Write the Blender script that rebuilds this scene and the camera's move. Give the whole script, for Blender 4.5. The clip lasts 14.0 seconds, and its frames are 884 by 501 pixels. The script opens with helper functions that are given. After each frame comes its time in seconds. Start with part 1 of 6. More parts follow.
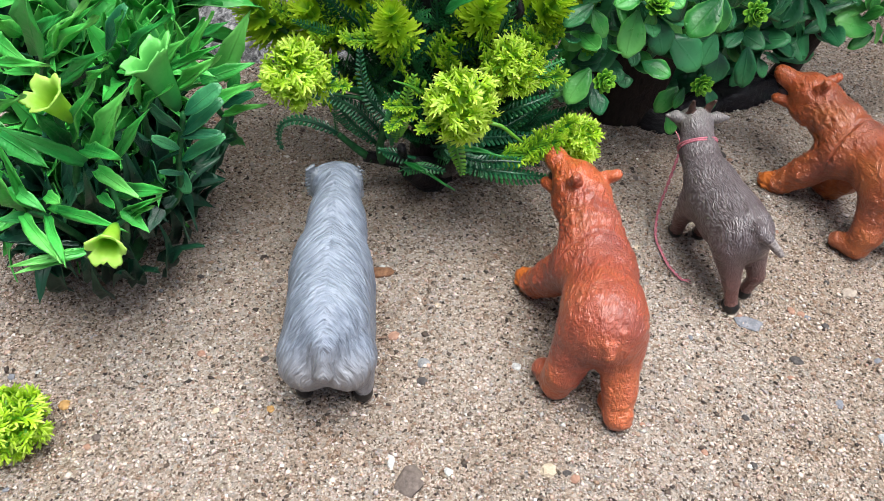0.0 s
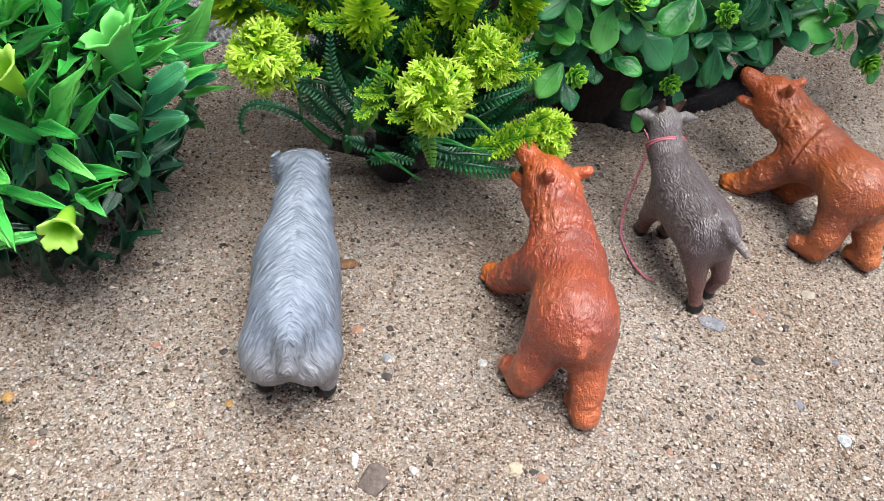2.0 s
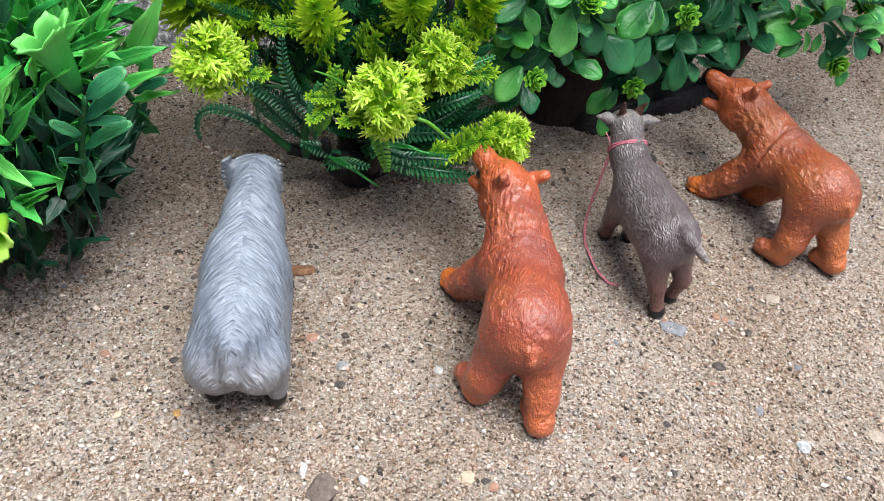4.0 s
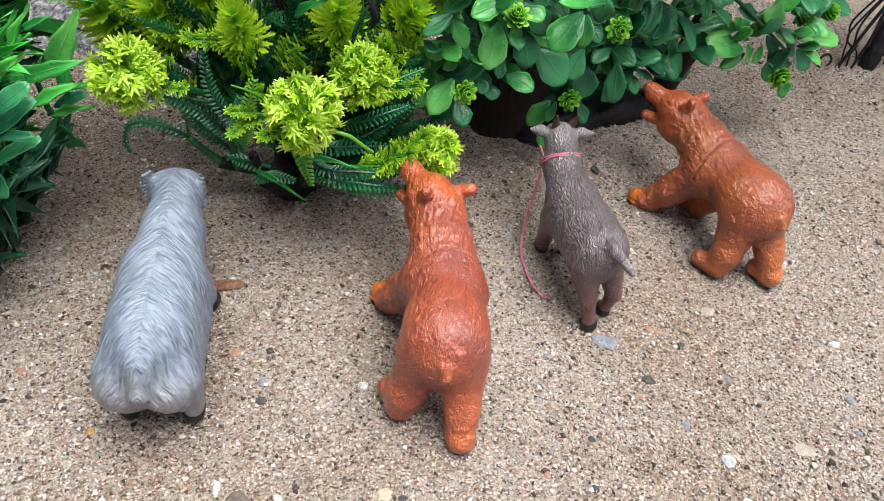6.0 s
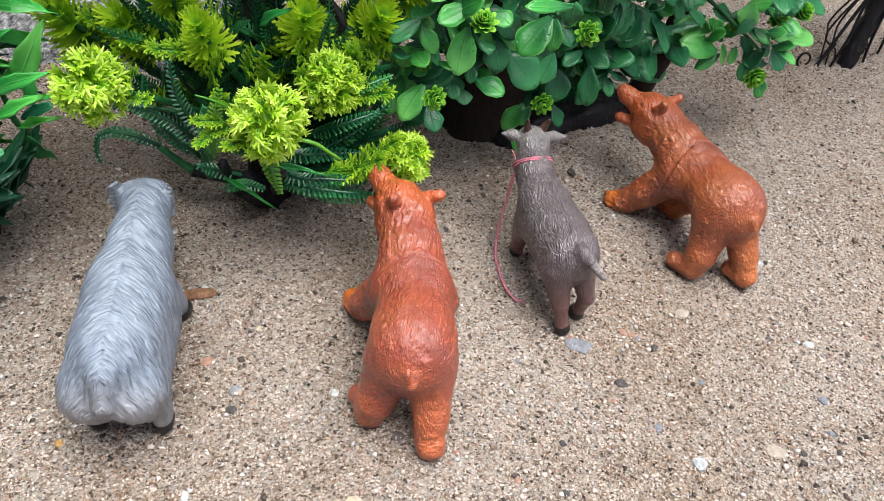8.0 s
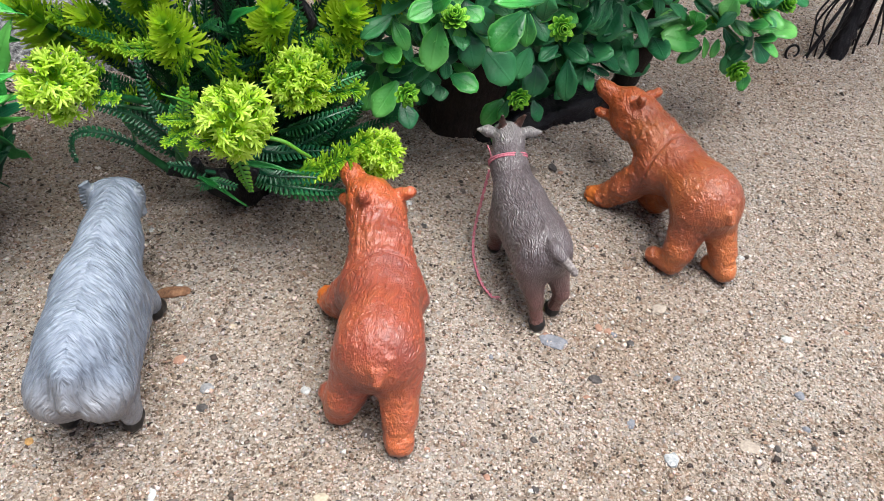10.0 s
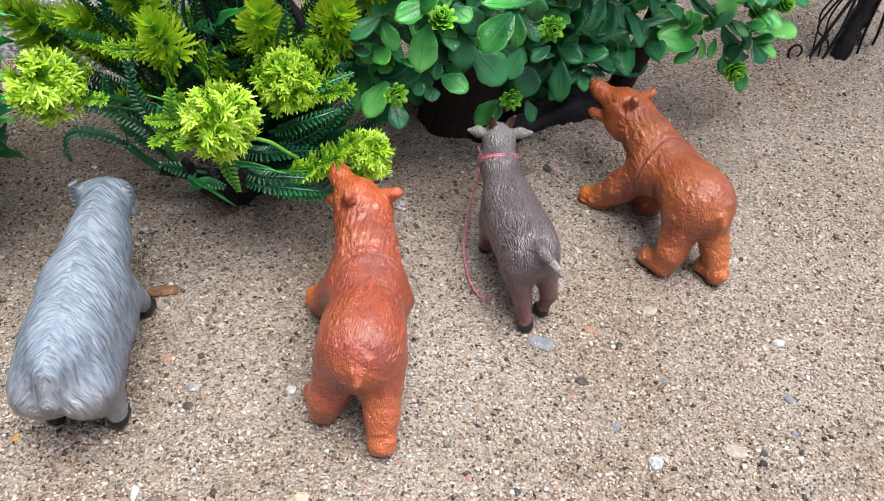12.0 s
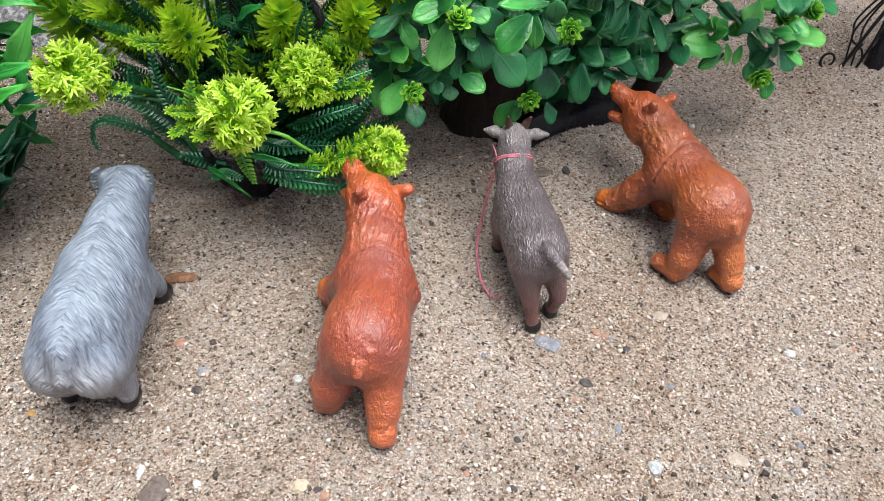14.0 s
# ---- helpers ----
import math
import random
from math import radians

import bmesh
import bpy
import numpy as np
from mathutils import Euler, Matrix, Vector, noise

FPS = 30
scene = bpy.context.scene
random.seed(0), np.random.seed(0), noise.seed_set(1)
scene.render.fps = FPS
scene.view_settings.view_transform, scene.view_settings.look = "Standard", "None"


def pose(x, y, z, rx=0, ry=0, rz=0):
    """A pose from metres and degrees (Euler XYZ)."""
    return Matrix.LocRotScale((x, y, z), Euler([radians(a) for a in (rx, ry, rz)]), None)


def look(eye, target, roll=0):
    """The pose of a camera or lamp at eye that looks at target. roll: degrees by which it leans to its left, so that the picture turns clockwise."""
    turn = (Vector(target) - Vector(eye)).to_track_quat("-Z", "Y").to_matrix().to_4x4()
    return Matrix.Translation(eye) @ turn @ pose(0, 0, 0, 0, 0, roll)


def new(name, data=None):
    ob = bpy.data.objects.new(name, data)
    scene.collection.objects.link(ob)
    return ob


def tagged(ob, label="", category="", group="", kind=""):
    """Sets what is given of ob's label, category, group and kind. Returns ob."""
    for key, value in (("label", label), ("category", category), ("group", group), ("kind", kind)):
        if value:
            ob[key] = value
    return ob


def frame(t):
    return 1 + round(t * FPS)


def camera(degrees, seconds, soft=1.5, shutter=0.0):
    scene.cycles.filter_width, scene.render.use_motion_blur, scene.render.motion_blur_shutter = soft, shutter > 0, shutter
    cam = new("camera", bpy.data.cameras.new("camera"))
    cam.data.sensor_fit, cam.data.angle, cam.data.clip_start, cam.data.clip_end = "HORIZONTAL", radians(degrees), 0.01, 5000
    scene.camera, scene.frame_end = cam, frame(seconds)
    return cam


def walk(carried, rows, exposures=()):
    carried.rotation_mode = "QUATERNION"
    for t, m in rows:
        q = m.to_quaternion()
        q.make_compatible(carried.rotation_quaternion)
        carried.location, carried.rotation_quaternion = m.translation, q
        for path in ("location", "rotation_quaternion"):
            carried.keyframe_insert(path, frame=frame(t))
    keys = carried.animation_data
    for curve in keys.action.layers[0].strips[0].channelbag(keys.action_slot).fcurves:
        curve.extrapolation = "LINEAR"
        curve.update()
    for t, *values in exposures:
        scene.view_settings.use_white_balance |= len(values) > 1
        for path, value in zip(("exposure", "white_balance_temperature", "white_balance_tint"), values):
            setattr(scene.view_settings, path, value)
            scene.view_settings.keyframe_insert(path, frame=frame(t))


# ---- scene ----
cam = camera(58.3, 14.0, 0.75)
PATH = [
    (0, (0.00343, 0.00213, 0.25137), (0.00588, 0.36618, -0.09136), 4.47),
    (0.5, (-0.00893, 0.00220, 0.25030), (0.00168, 0.36546, -0.09310), 6.41),
    (1, (-0.01102, 0.00306, 0.24829), (0.01642, 0.36729, -0.09315), 8.76),
    (1.5, (-0.00721, 0.00438, 0.24838), (0.02549, 0.36639, -0.09495), 8.99),
    (2, (-0.00492, 0.00733, 0.24605), (0.03145, 0.36905, -0.09722), 9.56),
    (2.5, (-0.00028, 0.00839, 0.24504), (0.03697, 0.37069, -0.09753), 9.61),
    (2.7, (0.00266, 0.00962, 0.24542), (0.04033, 0.37137, -0.09767), 9.61),
    (4.8, (0.02204, 0.01222, 0.24658), (0.06154, 0.37651, -0.09362), 9.28),
    (5, (0.02660, 0.01353, 0.24718), (0.06633, 0.37789, -0.09292), 9.16),
    (5.5, (0.03334, 0.01482, 0.24848), (0.07591, 0.37909, -0.09137), 9.70),
    (6, (0.03731, 0.01427, 0.24995), (0.08086, 0.38065, -0.08750), 9.84),
    (6.5, (0.04068, 0.01444, 0.25126), (0.08564, 0.38043, -0.08643), 9.56),
    (7, (0.04238, 0.01462, 0.25200), (0.08617, 0.38141, -0.08497), 9.42),
    (7.5, (0.04538, 0.01488, 0.25264), (0.08916, 0.38139, -0.08463), 9.20),
    (8, (0.04900, 0.01556, 0.25313), (0.09268, 0.38213, -0.08408), 9.06),
    (8.2, (0.04949, 0.01601, 0.25352), (0.09566, 0.38353, -0.08233), 9.44),
    (10.5, (0.06831, 0.01649, 0.25519), (0.10399, 0.37998, -0.08627), 7.80),
    (11, (0.07044, 0.01686, 0.25537), (0.10558, 0.38005, -0.08647), 7.76),
    (11.5, (0.07328, 0.01701, 0.25685), (0.10420, 0.38099, -0.08457), 7.62),
    (12, (0.07711, 0.01663, 0.25741), (0.10330, 0.38028, -0.08475), 7.19),
    (12.5, (0.08119, 0.01660, 0.25705), (0.09992, 0.37877, -0.08715), 6.56),
    (13, (0.08612, 0.01427, 0.25599), (0.09749, 0.37586, -0.08916), 6.24),
    (13.5, (0.08460, 0.01347, 0.25849), (0.08658, 0.37423, -0.08770), 6.58),
    (14, (0.08872, 0.01379, 0.26033), (0.09121, 0.37619, -0.08414), 6.68),
]
walk(cam, [(t, look(eye, target, roll)) for t, eye, target, roll in PATH])

# ---- light ----
world = bpy.data.worlds.new("overcast_sky")
scene.world = world
world.use_nodes = True
wt = world.node_tree
sky = wt.nodes.new("ShaderNodeTexSky")
sky.sky_type, sky.sun_disc = "NISHITA", False
sky.sun_elevation, sky.sun_rotation, sky.dust_density, sky.air_density = radians(80), radians(131), 6.0, 0.7
wt.links.new(sky.outputs[0], wt.nodes["Background"].inputs[0])
wt.nodes["Background"].inputs[1].default_value = 0.075
sun_data = bpy.data.lights.new("sun", "SUN")
sun_data.energy, sun_data.angle, sun_data.color = 2.9, radians(50), (0.93, 0.97, 0.96)
sun = new("sun", sun_data)
sun.matrix_world = look((0.14, -0.12, 1.13), (0, 0, 0))
scene.view_settings.exposure = 1.20


# ---- materials ----
class Nodes:
    """A material with short calls for its nodes."""

    def __init__(self, name, rough=0.5, metal=0.0, spec=0.5):
        self.mat = bpy.data.materials.new(name)
        self.mat.use_nodes = True
        self.tree = self.mat.node_tree
        self.out = self.tree.nodes["Material Output"]
        self.b = self.tree.nodes["Principled BSDF"]
        self.b.inputs["Roughness"].default_value = rough
        self.b.inputs["Metallic"].default_value = metal
        self.b.inputs["Specular IOR Level"].default_value = spec

    def n(self, kind, operation="", feature=""):
        node = self.tree.nodes.new(kind)
        if operation:
            node.operation = operation
        if feature:
            node.feature = feature
        return node

    def link(self, a, b):
        self.tree.links.new(a, b)

    def put(self, socket, v):
        if isinstance(v, bpy.types.NodeSocket):
            self.link(v, socket)
        elif v is not None:
            socket.default_value = (*v, 1) if isinstance(v, tuple) and len(v) == 3 and socket.type == "RGBA" else v

    def coord(self, scale=(1, 1, 1), kind="Object"):
        c, m = self.n("ShaderNodeTexCoord"), self.n("ShaderNodeMapping")
        self.link(c.outputs[kind], m.inputs[0])
        m.inputs["Scale"].default_value = scale
        return m.outputs[0]

    def noise(self, vec, scale, detail=3.0, rough=0.55, color=False):
        t = self.n("ShaderNodeTexNoise")
        self.put(t.inputs["Vector"], vec)
        t.inputs["Scale"].default_value, t.inputs["Detail"].default_value, t.inputs["Roughness"].default_value = scale, detail, rough
        return t.outputs["Color" if color else "Fac"]

    def cells(self, vec, scale, out="Color", feature="F1", randomness=1.0):
        t = self.n("ShaderNodeTexVoronoi", feature=feature)
        self.put(t.inputs["Vector"], vec)
        t.inputs["Scale"].default_value = scale
        t.inputs["Randomness"].default_value = randomness
        return t.outputs[out]

    def math(self, op, a, b=0.0, c=None):
        m = self.n("ShaderNodeMath", operation=op)
        self.put(m.inputs[0], a), self.put(m.inputs[1], b)
        if c is not None:
            self.put(m.inputs[2], c)
        return m.outputs[0]

    def mix(self, f, a, b, how="MIX"):
        m = self.n("ShaderNodeMix")
        m.data_type, m.blend_type = "RGBA", how
        self.put(m.inputs[0], f), self.put(m.inputs[6], a), self.put(m.inputs[7], b)
        return m.outputs[2]

    def ramp(self, f, *stops, how="LINEAR"):
        r = self.n("ShaderNodeValToRGB")
        r.color_ramp.interpolation = how
        while len(r.color_ramp.elements) < len(stops):
            r.color_ramp.elements.new(0.5)
        for e, (p, c) in zip(r.color_ramp.elements, stops):
            e.position, e.color = p, (*(c if isinstance(c, tuple) else (c, c, c)), 1)
        self.put(r.inputs[0], f)
        return r.outputs[0]

    def xyz(self, vec):
        s = self.n("ShaderNodeSeparateXYZ")
        self.link(vec, s.inputs[0])
        return s.outputs

    def vec(self, x, y, z):
        c = self.n("ShaderNodeCombineXYZ")
        for i, v in enumerate((x, y, z)):
            self.put(c.inputs[i], v)
        return c.outputs[0]

    def bump(self, height, depth, strength=1.0, under=None):
        b = self.n("ShaderNodeBump")
        b.inputs["Strength"].default_value, b.inputs["Distance"].default_value = strength, depth
        self.put(b.inputs["Height"], height)
        if under is not None:
            self.link(under, b.inputs["Normal"])
        self.link(b.outputs[0], self.b.inputs["Normal"])
        return b.outputs[0]

    def color(self, v):
        self.put(self.b.inputs["Base Color"], v)
        return self

    def rough(self, v):
        self.put(self.b.inputs["Roughness"], v)
        return self

    def thin(self, colour, share):
        """Lets some light through, as thin plastic leaves do."""
        t, m = self.n("ShaderNodeBsdfTranslucent"), self.n("ShaderNodeMixShader")
        self.put(t.inputs[0], colour)
        m.inputs[0].default_value = share
        self.link(self.b.outputs[0], m.inputs[1]), self.link(t.outputs[0], m.inputs[2])
        self.link(m.outputs[0], self.out.inputs[0])
        return self


def rnd(m):
    return m.n("ShaderNodeObjectInfo").outputs["Random"]


def isle(m):
    return m.n("ShaderNodeNewGeometry").outputs["Random Per Island"]


def sand_material():
    m = Nodes("coarse_sand", 0.92, spec=0.25)
    v = m.coord()
    warp = m.mix(0.0012, v, m.noise(v, 900, 2, color=True), "ADD")
    fine = m.xyz(m.cells(warp, 1150))[0]
    mid = m.xyz(m.cells(warp, 620))
    grain = m.ramp(fine, (0, (0.067, 0.051, 0.041)), (0.12, (0.209, 0.163, 0.125)), (0.42, (0.379, 0.315, 0.259)), (0.72, (0.474, 0.408, 0.347)), (1, (0.637, 0.596, 0.553)))
    odd = m.ramp(mid[1], (0, (0.285, 0.168, 0.109)), (0.3, (0.361, 0.292, 0.228)), (0.6, (0.458, 0.426, 0.375)), (1, (0.323, 0.317, 0.310)))
    c = m.mix(m.math("MULTIPLY", m.math("GREATER_THAN", mid[0], 0.6), 0.6), grain, odd)
    # broad random mottle, browner where it is darker
    mottle = m.ramp(m.noise(v, 14, 4), (0.35, (0.86, 0.79, 0.72)), (0.55, (1.0, 0.99, 0.98)), (0.7, (1.08, 1.08, 1.08)))
    m.color(m.mix(1.0, m.mix(1.0, c, (1.055, 1.03, 1.045), "MULTIPLY"), mottle, "MULTIPLY"))
    h = m.math("ADD", m.cells(warp, 1150, "Distance"), m.math("MULTIPLY", m.cells(warp, 620, "Distance"), 1.2))
    h2 = m.math("ADD", h, m.math("MULTIPLY", m.noise(v, 300, 3), 1.5))
    m.bump(m.math("MULTIPLY", h2, -1.0), 0.0018, 1.0)
    return m.mat


def grain_material():
    m = Nodes("sand_grains", 0.85, spec=0.2)
    r = isle(m)
    c = m.ramp(r, (0, (0.030, 0.025, 0.023)), (0.15, (0.100, 0.078, 0.064)), (0.26, (0.310, 0.210, 0.150)), (0.35, (0.430, 0.345, 0.285)), (0.58, (0.500, 0.425, 0.365)), (0.80, (0.555, 0.485, 0.425)), (0.92, (0.300, 0.285, 0.275)), (1, (0.78, 0.74, 0.69)))
    c = m.mix(0.35, c, m.noise(m.coord(), 1500, 2, color=True), "OVERLAY")
    blotch = m.ramp(m.noise(m.coord(), 130, 4, 0.65), (0.34, 0.74), (0.50, 1.0), (0.70, 1.18))
    m.color(m.mix(1.0, m.mix(1.0, c, (1.055, 1.03, 1.045), "MULTIPLY"), blotch, "MULTIPLY"))
    return m.mat


def stone_material(name, a, b, rough=0.8):
    m = Nodes(name, rough, spec=0.3)
    v = m.coord()
    m.color(m.ramp(m.noise(v, 500, 4), (0.3, a), (0.7, b)))
    m.bump(m.noise(v, 900, 4), 0.0005, 0.8)
    return m.mat


def concrete_material():
    m = Nodes("rough_concrete", 0.9, spec=0.2)
    v = m.coord()
    c = m.ramp(m.noise(m.coord((1, 0.4, 1)), 330, 5, 0.7), (0.36, (0.05, 0.05, 0.055)), (0.5, (0.24, 0.24, 0.25)), (0.64, (0.60, 0.60, 0.60)))
    m.color(m.mix(0.4, c, m.ramp(m.noise(v, 20, 3), (0.3, 0.3), (0.7, 0.75)), "MULTIPLY"))
    m.bump(m.noise(v, 300, 5, 0.7), 0.004, 1.0)
    return m.mat


def leaf_material(name, deep, mid, tip, rough=0.38, share=0.25, veins=True, rim=0.6):
    """Moulded plastic leaf: darker base, lighter tip, midrib, each leaf a little different."""
    m = Nodes(name, rough, spec=0.5)
    v = m.coord()
    s = m.xyz(v)
    along = m.xyz(m.coord(kind="UV"))[1]
    f = m.math("ADD", m.math("MULTIPLY_ADD", along, 0.55, 0.12), m.math("MULTIPLY", m.math("SUBTRACT", rnd(m), 0.5), 0.7))
    f = m.math("ADD", f, m.math("MULTIPLY", m.math("SUBTRACT", m.noise(v, 90, 2), 0.5), 0.5))
    c = m.ramp(f, (0.0, deep), (0.40, mid), (0.95, tip))
    bloom = tuple(0.70 * t + 0.04 for t in tip)
    c = m.mix(m.ramp(m.noise(v, 110, 3, 0.55), (0.48, 0.0), (0.80, 0.22)), c, bloom)
    h = m.noise(v, 420, 3)
    if veins:
        across = m.math("ABSOLUTE", m.math("SUBTRACT", m.xyz(m.coord(kind="UV"))[0], 0.5))
        edge = m.ramp(across, (0.42, 0.0), (0.49, 1.0))
        rib = m.ramp(across, (0.015, 1.0), (0.05, 0.0))
        c = m.mix(m.math("MULTIPLY", edge, rim), c, tip)
        c = m.mix(m.math("MULTIPLY", rib, 0.10), c, tip)
        side = m.math("SINE", m.math("MULTIPLY", m.math("SUBTRACT", s[1], m.math("MULTIPLY", m.math("ABSOLUTE", s[0]), 0.9)), 2400.0))
        h = m.math("ADD", m.math("ADD", m.math("MULTIPLY", side, 0.07), m.math("MULTIPLY", rib, 0.8)), h)
    m.color(c)
    m.bump(h, 0.0003, 0.8)
    m.rough(m.math("ADD", m.math("MULTIPLY", m.noise(v, 400, 3), 0.3), rough - 0.15))
    return m.thin(c, share).mat


def flower_material(name, deep, mid, tip, share=0.42):
    """Moulded petals, greener towards their foot, each a little different."""
    m = Nodes(name, 0.42, spec=0.4)
    v = m.coord()
    along = m.xyz(m.coord(kind="UV"))[1]
    f = m.math("ADD", along, m.math("MULTIPLY", m.math("SUBTRACT", isle(m), 0.5), 0.30))
    f = m.math("ADD", f, m.math("MULTIPLY", m.math("SUBTRACT", rnd(m), 0.5), 0.12))
    f = m.math("ADD", f, m.math("MULTIPLY", m.math("SUBTRACT", m.noise(v, 260, 3), 0.5), 0.35))
    c = m.ramp(f, (0.12, deep), (0.55, mid), (1.0, tip))
    m.color(c)
    m.bump(m.noise(v, 1200, 2), 0.0001, 0.5)
    return m.thin(c, share).mat


def bark_material(name, a, b, rough=0.45):
    m = Nodes(name, rough, spec=0.3)
    v = m.coord((1, 1, 0.25))
    n = m.noise(v, 420, 5, 0.65)
    m.color(m.ramp(n, (0.3, a), (0.75, b)))
    m.bump(n, 0.0016, 1.0)
    return m.mat


def root_material():
    m = Nodes("black_plastic_root", 0.3, spec=0.35)
    v = m.coord((0.22, 0.5, 1))
    n = m.noise(v, 420, 5, 0.65)
    m.color(m.ramp(n, (0.35, (0.002, 0.002, 0.003)), (0.75, (0.010, 0.008, 0.013))))
    m.bump(n, 0.0013, 1.0)
    return m.mat


def fur_height(m, kind):
    """Moulded hair: fine ridges that run back and down from the spine. Returns its height and the object coordinates."""
    v = m.coord()
    s = m.xyz(v)
    wav = m.noise(v, 90, 2)
    if kind == "long":
        ax = m.math("ABSOLUTE", s[0])
        u = m.math("ADD", s[1], m.math("MULTIPLY", ax, 0.62))
        u = m.math("ADD", u, m.math("ADD", m.math("MULTIPLY", s[2], 0.05), m.math("MULTIPLY", wav, 0.004)))
        q = m.vec(u, m.math("MULTIPLY", s[0], 0.13), m.math("MULTIPLY", s[2], 0.13))
        lock = m.vec(u, m.math("MULTIPLY", s[0], 0.34), m.math("MULTIPLY", s[2], 0.34))
        return m.noise(q, 1300, 2, 0.55), v, m.noise(lock, 620, 2)
    if kind == "short":
        q = m.vec(m.math("ADD", s[0], m.math("MULTIPLY", wav, 0.003)), m.math("MULTIPLY", s[1], 0.24), m.math("ADD", m.math("MULTIPLY", s[2], 0.42), m.math("MULTIPLY", wav, 0.004)))
        return m.noise(q, 2100, 1, 0.5), v, m.noise(q, 800, 2)
    q = m.vec(m.math("ADD", s[0], m.math("MULTIPLY", wav, 0.006)), m.math("ADD", m.math("MULTIPLY", s[1], 0.50), m.math("MULTIPLY", wav, 0.010)), m.math("MULTIPLY", s[2], 0.6))
    return m.noise(q, 1500, 2, 0.55), v, m.noise(q, 560, 2)


def bear_material(name, wash, body, light):
    m = Nodes(name, 0.42, spec=0.6)
    h, v, broad = fur_height(m, "bear")
    patch = m.noise(v, 38, 3)
    c = m.ramp(m.math("ADD", m.math("MULTIPLY", patch, 0.90), m.math("ADD", m.math("MULTIPLY", h, 0.14), m.math("MULTIPLY", broad, 0.16))), (0.42, wash), (0.60, body), (0.82, light))
    s = m.xyz(v)
    # a maroon wash rubbed over the back, bare amber plastic on the feet
    rub = m.math("MULTIPLY", m.ramp(m.math("ADD", s[2], m.math("MULTIPLY", patch, 0.02)), (0.050, 0.0), (0.066, 1.0)), 0.38)
    c = m.mix(rub, c, wash)
    c = m.mix(m.math("MULTIPLY", m.ramp(s[2], (0.006, 1.0), (0.022, 0.0)), 0.25), c, light)
    warm = m.math("MULTIPLY", m.ramp(s[1], (0.036, 0.0), (0.046, 1.0)), 0.62)
    c = m.mix(warm, c, m.mix(h, (0.40, 0.055, 0.016), (0.66, 0.165, 0.035)))
    m.color(c)
    m.rough(m.math("ADD", m.math("MULTIPLY", m.noise(v, 300, 3), 0.24), 0.22))
    m.bump(m.math("ADD", m.math("MULTIPLY", h, 0.8), m.math("MULTIPLY", broad, 0.7)), 0.0012, 1.0)
    m.b.inputs["Coat Weight"].default_value, m.b.inputs["Coat Roughness"].default_value = 0.35, 0.32
    m.b.inputs["Subsurface Weight"].default_value = 0.15
    m.b.inputs["Subsurface Radius"].default_value = (0.004, 0.0015, 0.0008)
    return m.mat


def wool_material():
    m = Nodes("grey_moulded_wool", 0.40, spec=0.45)
    h, v, broad = fur_height(m, "long")
    s = m.xyz(v)
    c = m.ramp(m.math("ADD", m.math("MULTIPLY", h, 0.7), m.math("MULTIPLY", m.noise(v, 60, 3), 0.45)), (0.34, (0.102, 0.124, 0.166)), (0.52, (0.182, 0.214, 0.276)), (0.76, (0.27, 0.312, 0.385)))
    c = m.mix(m.math("MULTIPLY", m.ramp(broad, (0.34, 1.0), (0.46, 0.0)), 0.55), c, (0.070, 0.086, 0.118))
    low = m.ramp(m.math("ADD", m.math("MULTIPLY", s[1], -14.0), m.math("MULTIPLY", s[2], -9.0)), (0.12, 0.0), (0.42, 0.75))
    c = m.mix(low, c, m.mix(m.math("MULTIPLY", h, 0.8), (0.40, 0.37, 0.35), (0.21, 0.20, 0.20)))
    m.color(c)
    m.bump(m.math("ADD", m.math("MULTIPLY", h, 0.8), m.math("MULTIPLY", broad, 1.0)), 0.0013, 1.0)
    return m.mat


def hide_material():
    m = Nodes("taupe_moulded_hide", 0.30, spec=0.65)
    h, v, broad = fur_height(m, "short")
    s = m.xyz(v)
    c = m.ramp(m.math("ADD", m.math("MULTIPLY", h, 0.7), m.math("MULTIPLY", m.noise(v, 50, 3), 0.2)), (0.30, (0.055, 0.041, 0.045)), (0.46, (0.098, 0.079, 0.086)), (0.64, (0.195, 0.180, 0.193)))
    low = m.ramp(s[2], (0.012, 1.0), (0.038, 0.0))
    c = m.mix(m.math("MULTIPLY", low, 0.85), c, (0.15, 0.060, 0.050))
    # paler colour over the head imitates its glossy sheen
    c = m.mix(m.ramp(s[1], (0.036, 0.0), (0.046, 0.6)), c, (0.30, 0.285, 0.28))
    m.color(c)
    m.bump(m.math("ADD", h, m.math("MULTIPLY", broad, 0.4)), 0.0010, 0.9)
    return m.mat


def plain_material(name, a, b, rough=0.5, scale=400, depth=0.0002):
    m = Nodes(name, rough, spec=0.4)
    v = m.coord()
    m.color(m.ramp(m.noise(v, scale, 3), (0.35, a), (0.7, b)))
    m.bump(m.noise(v, scale * 2, 3), depth, 0.7)
    return m.mat


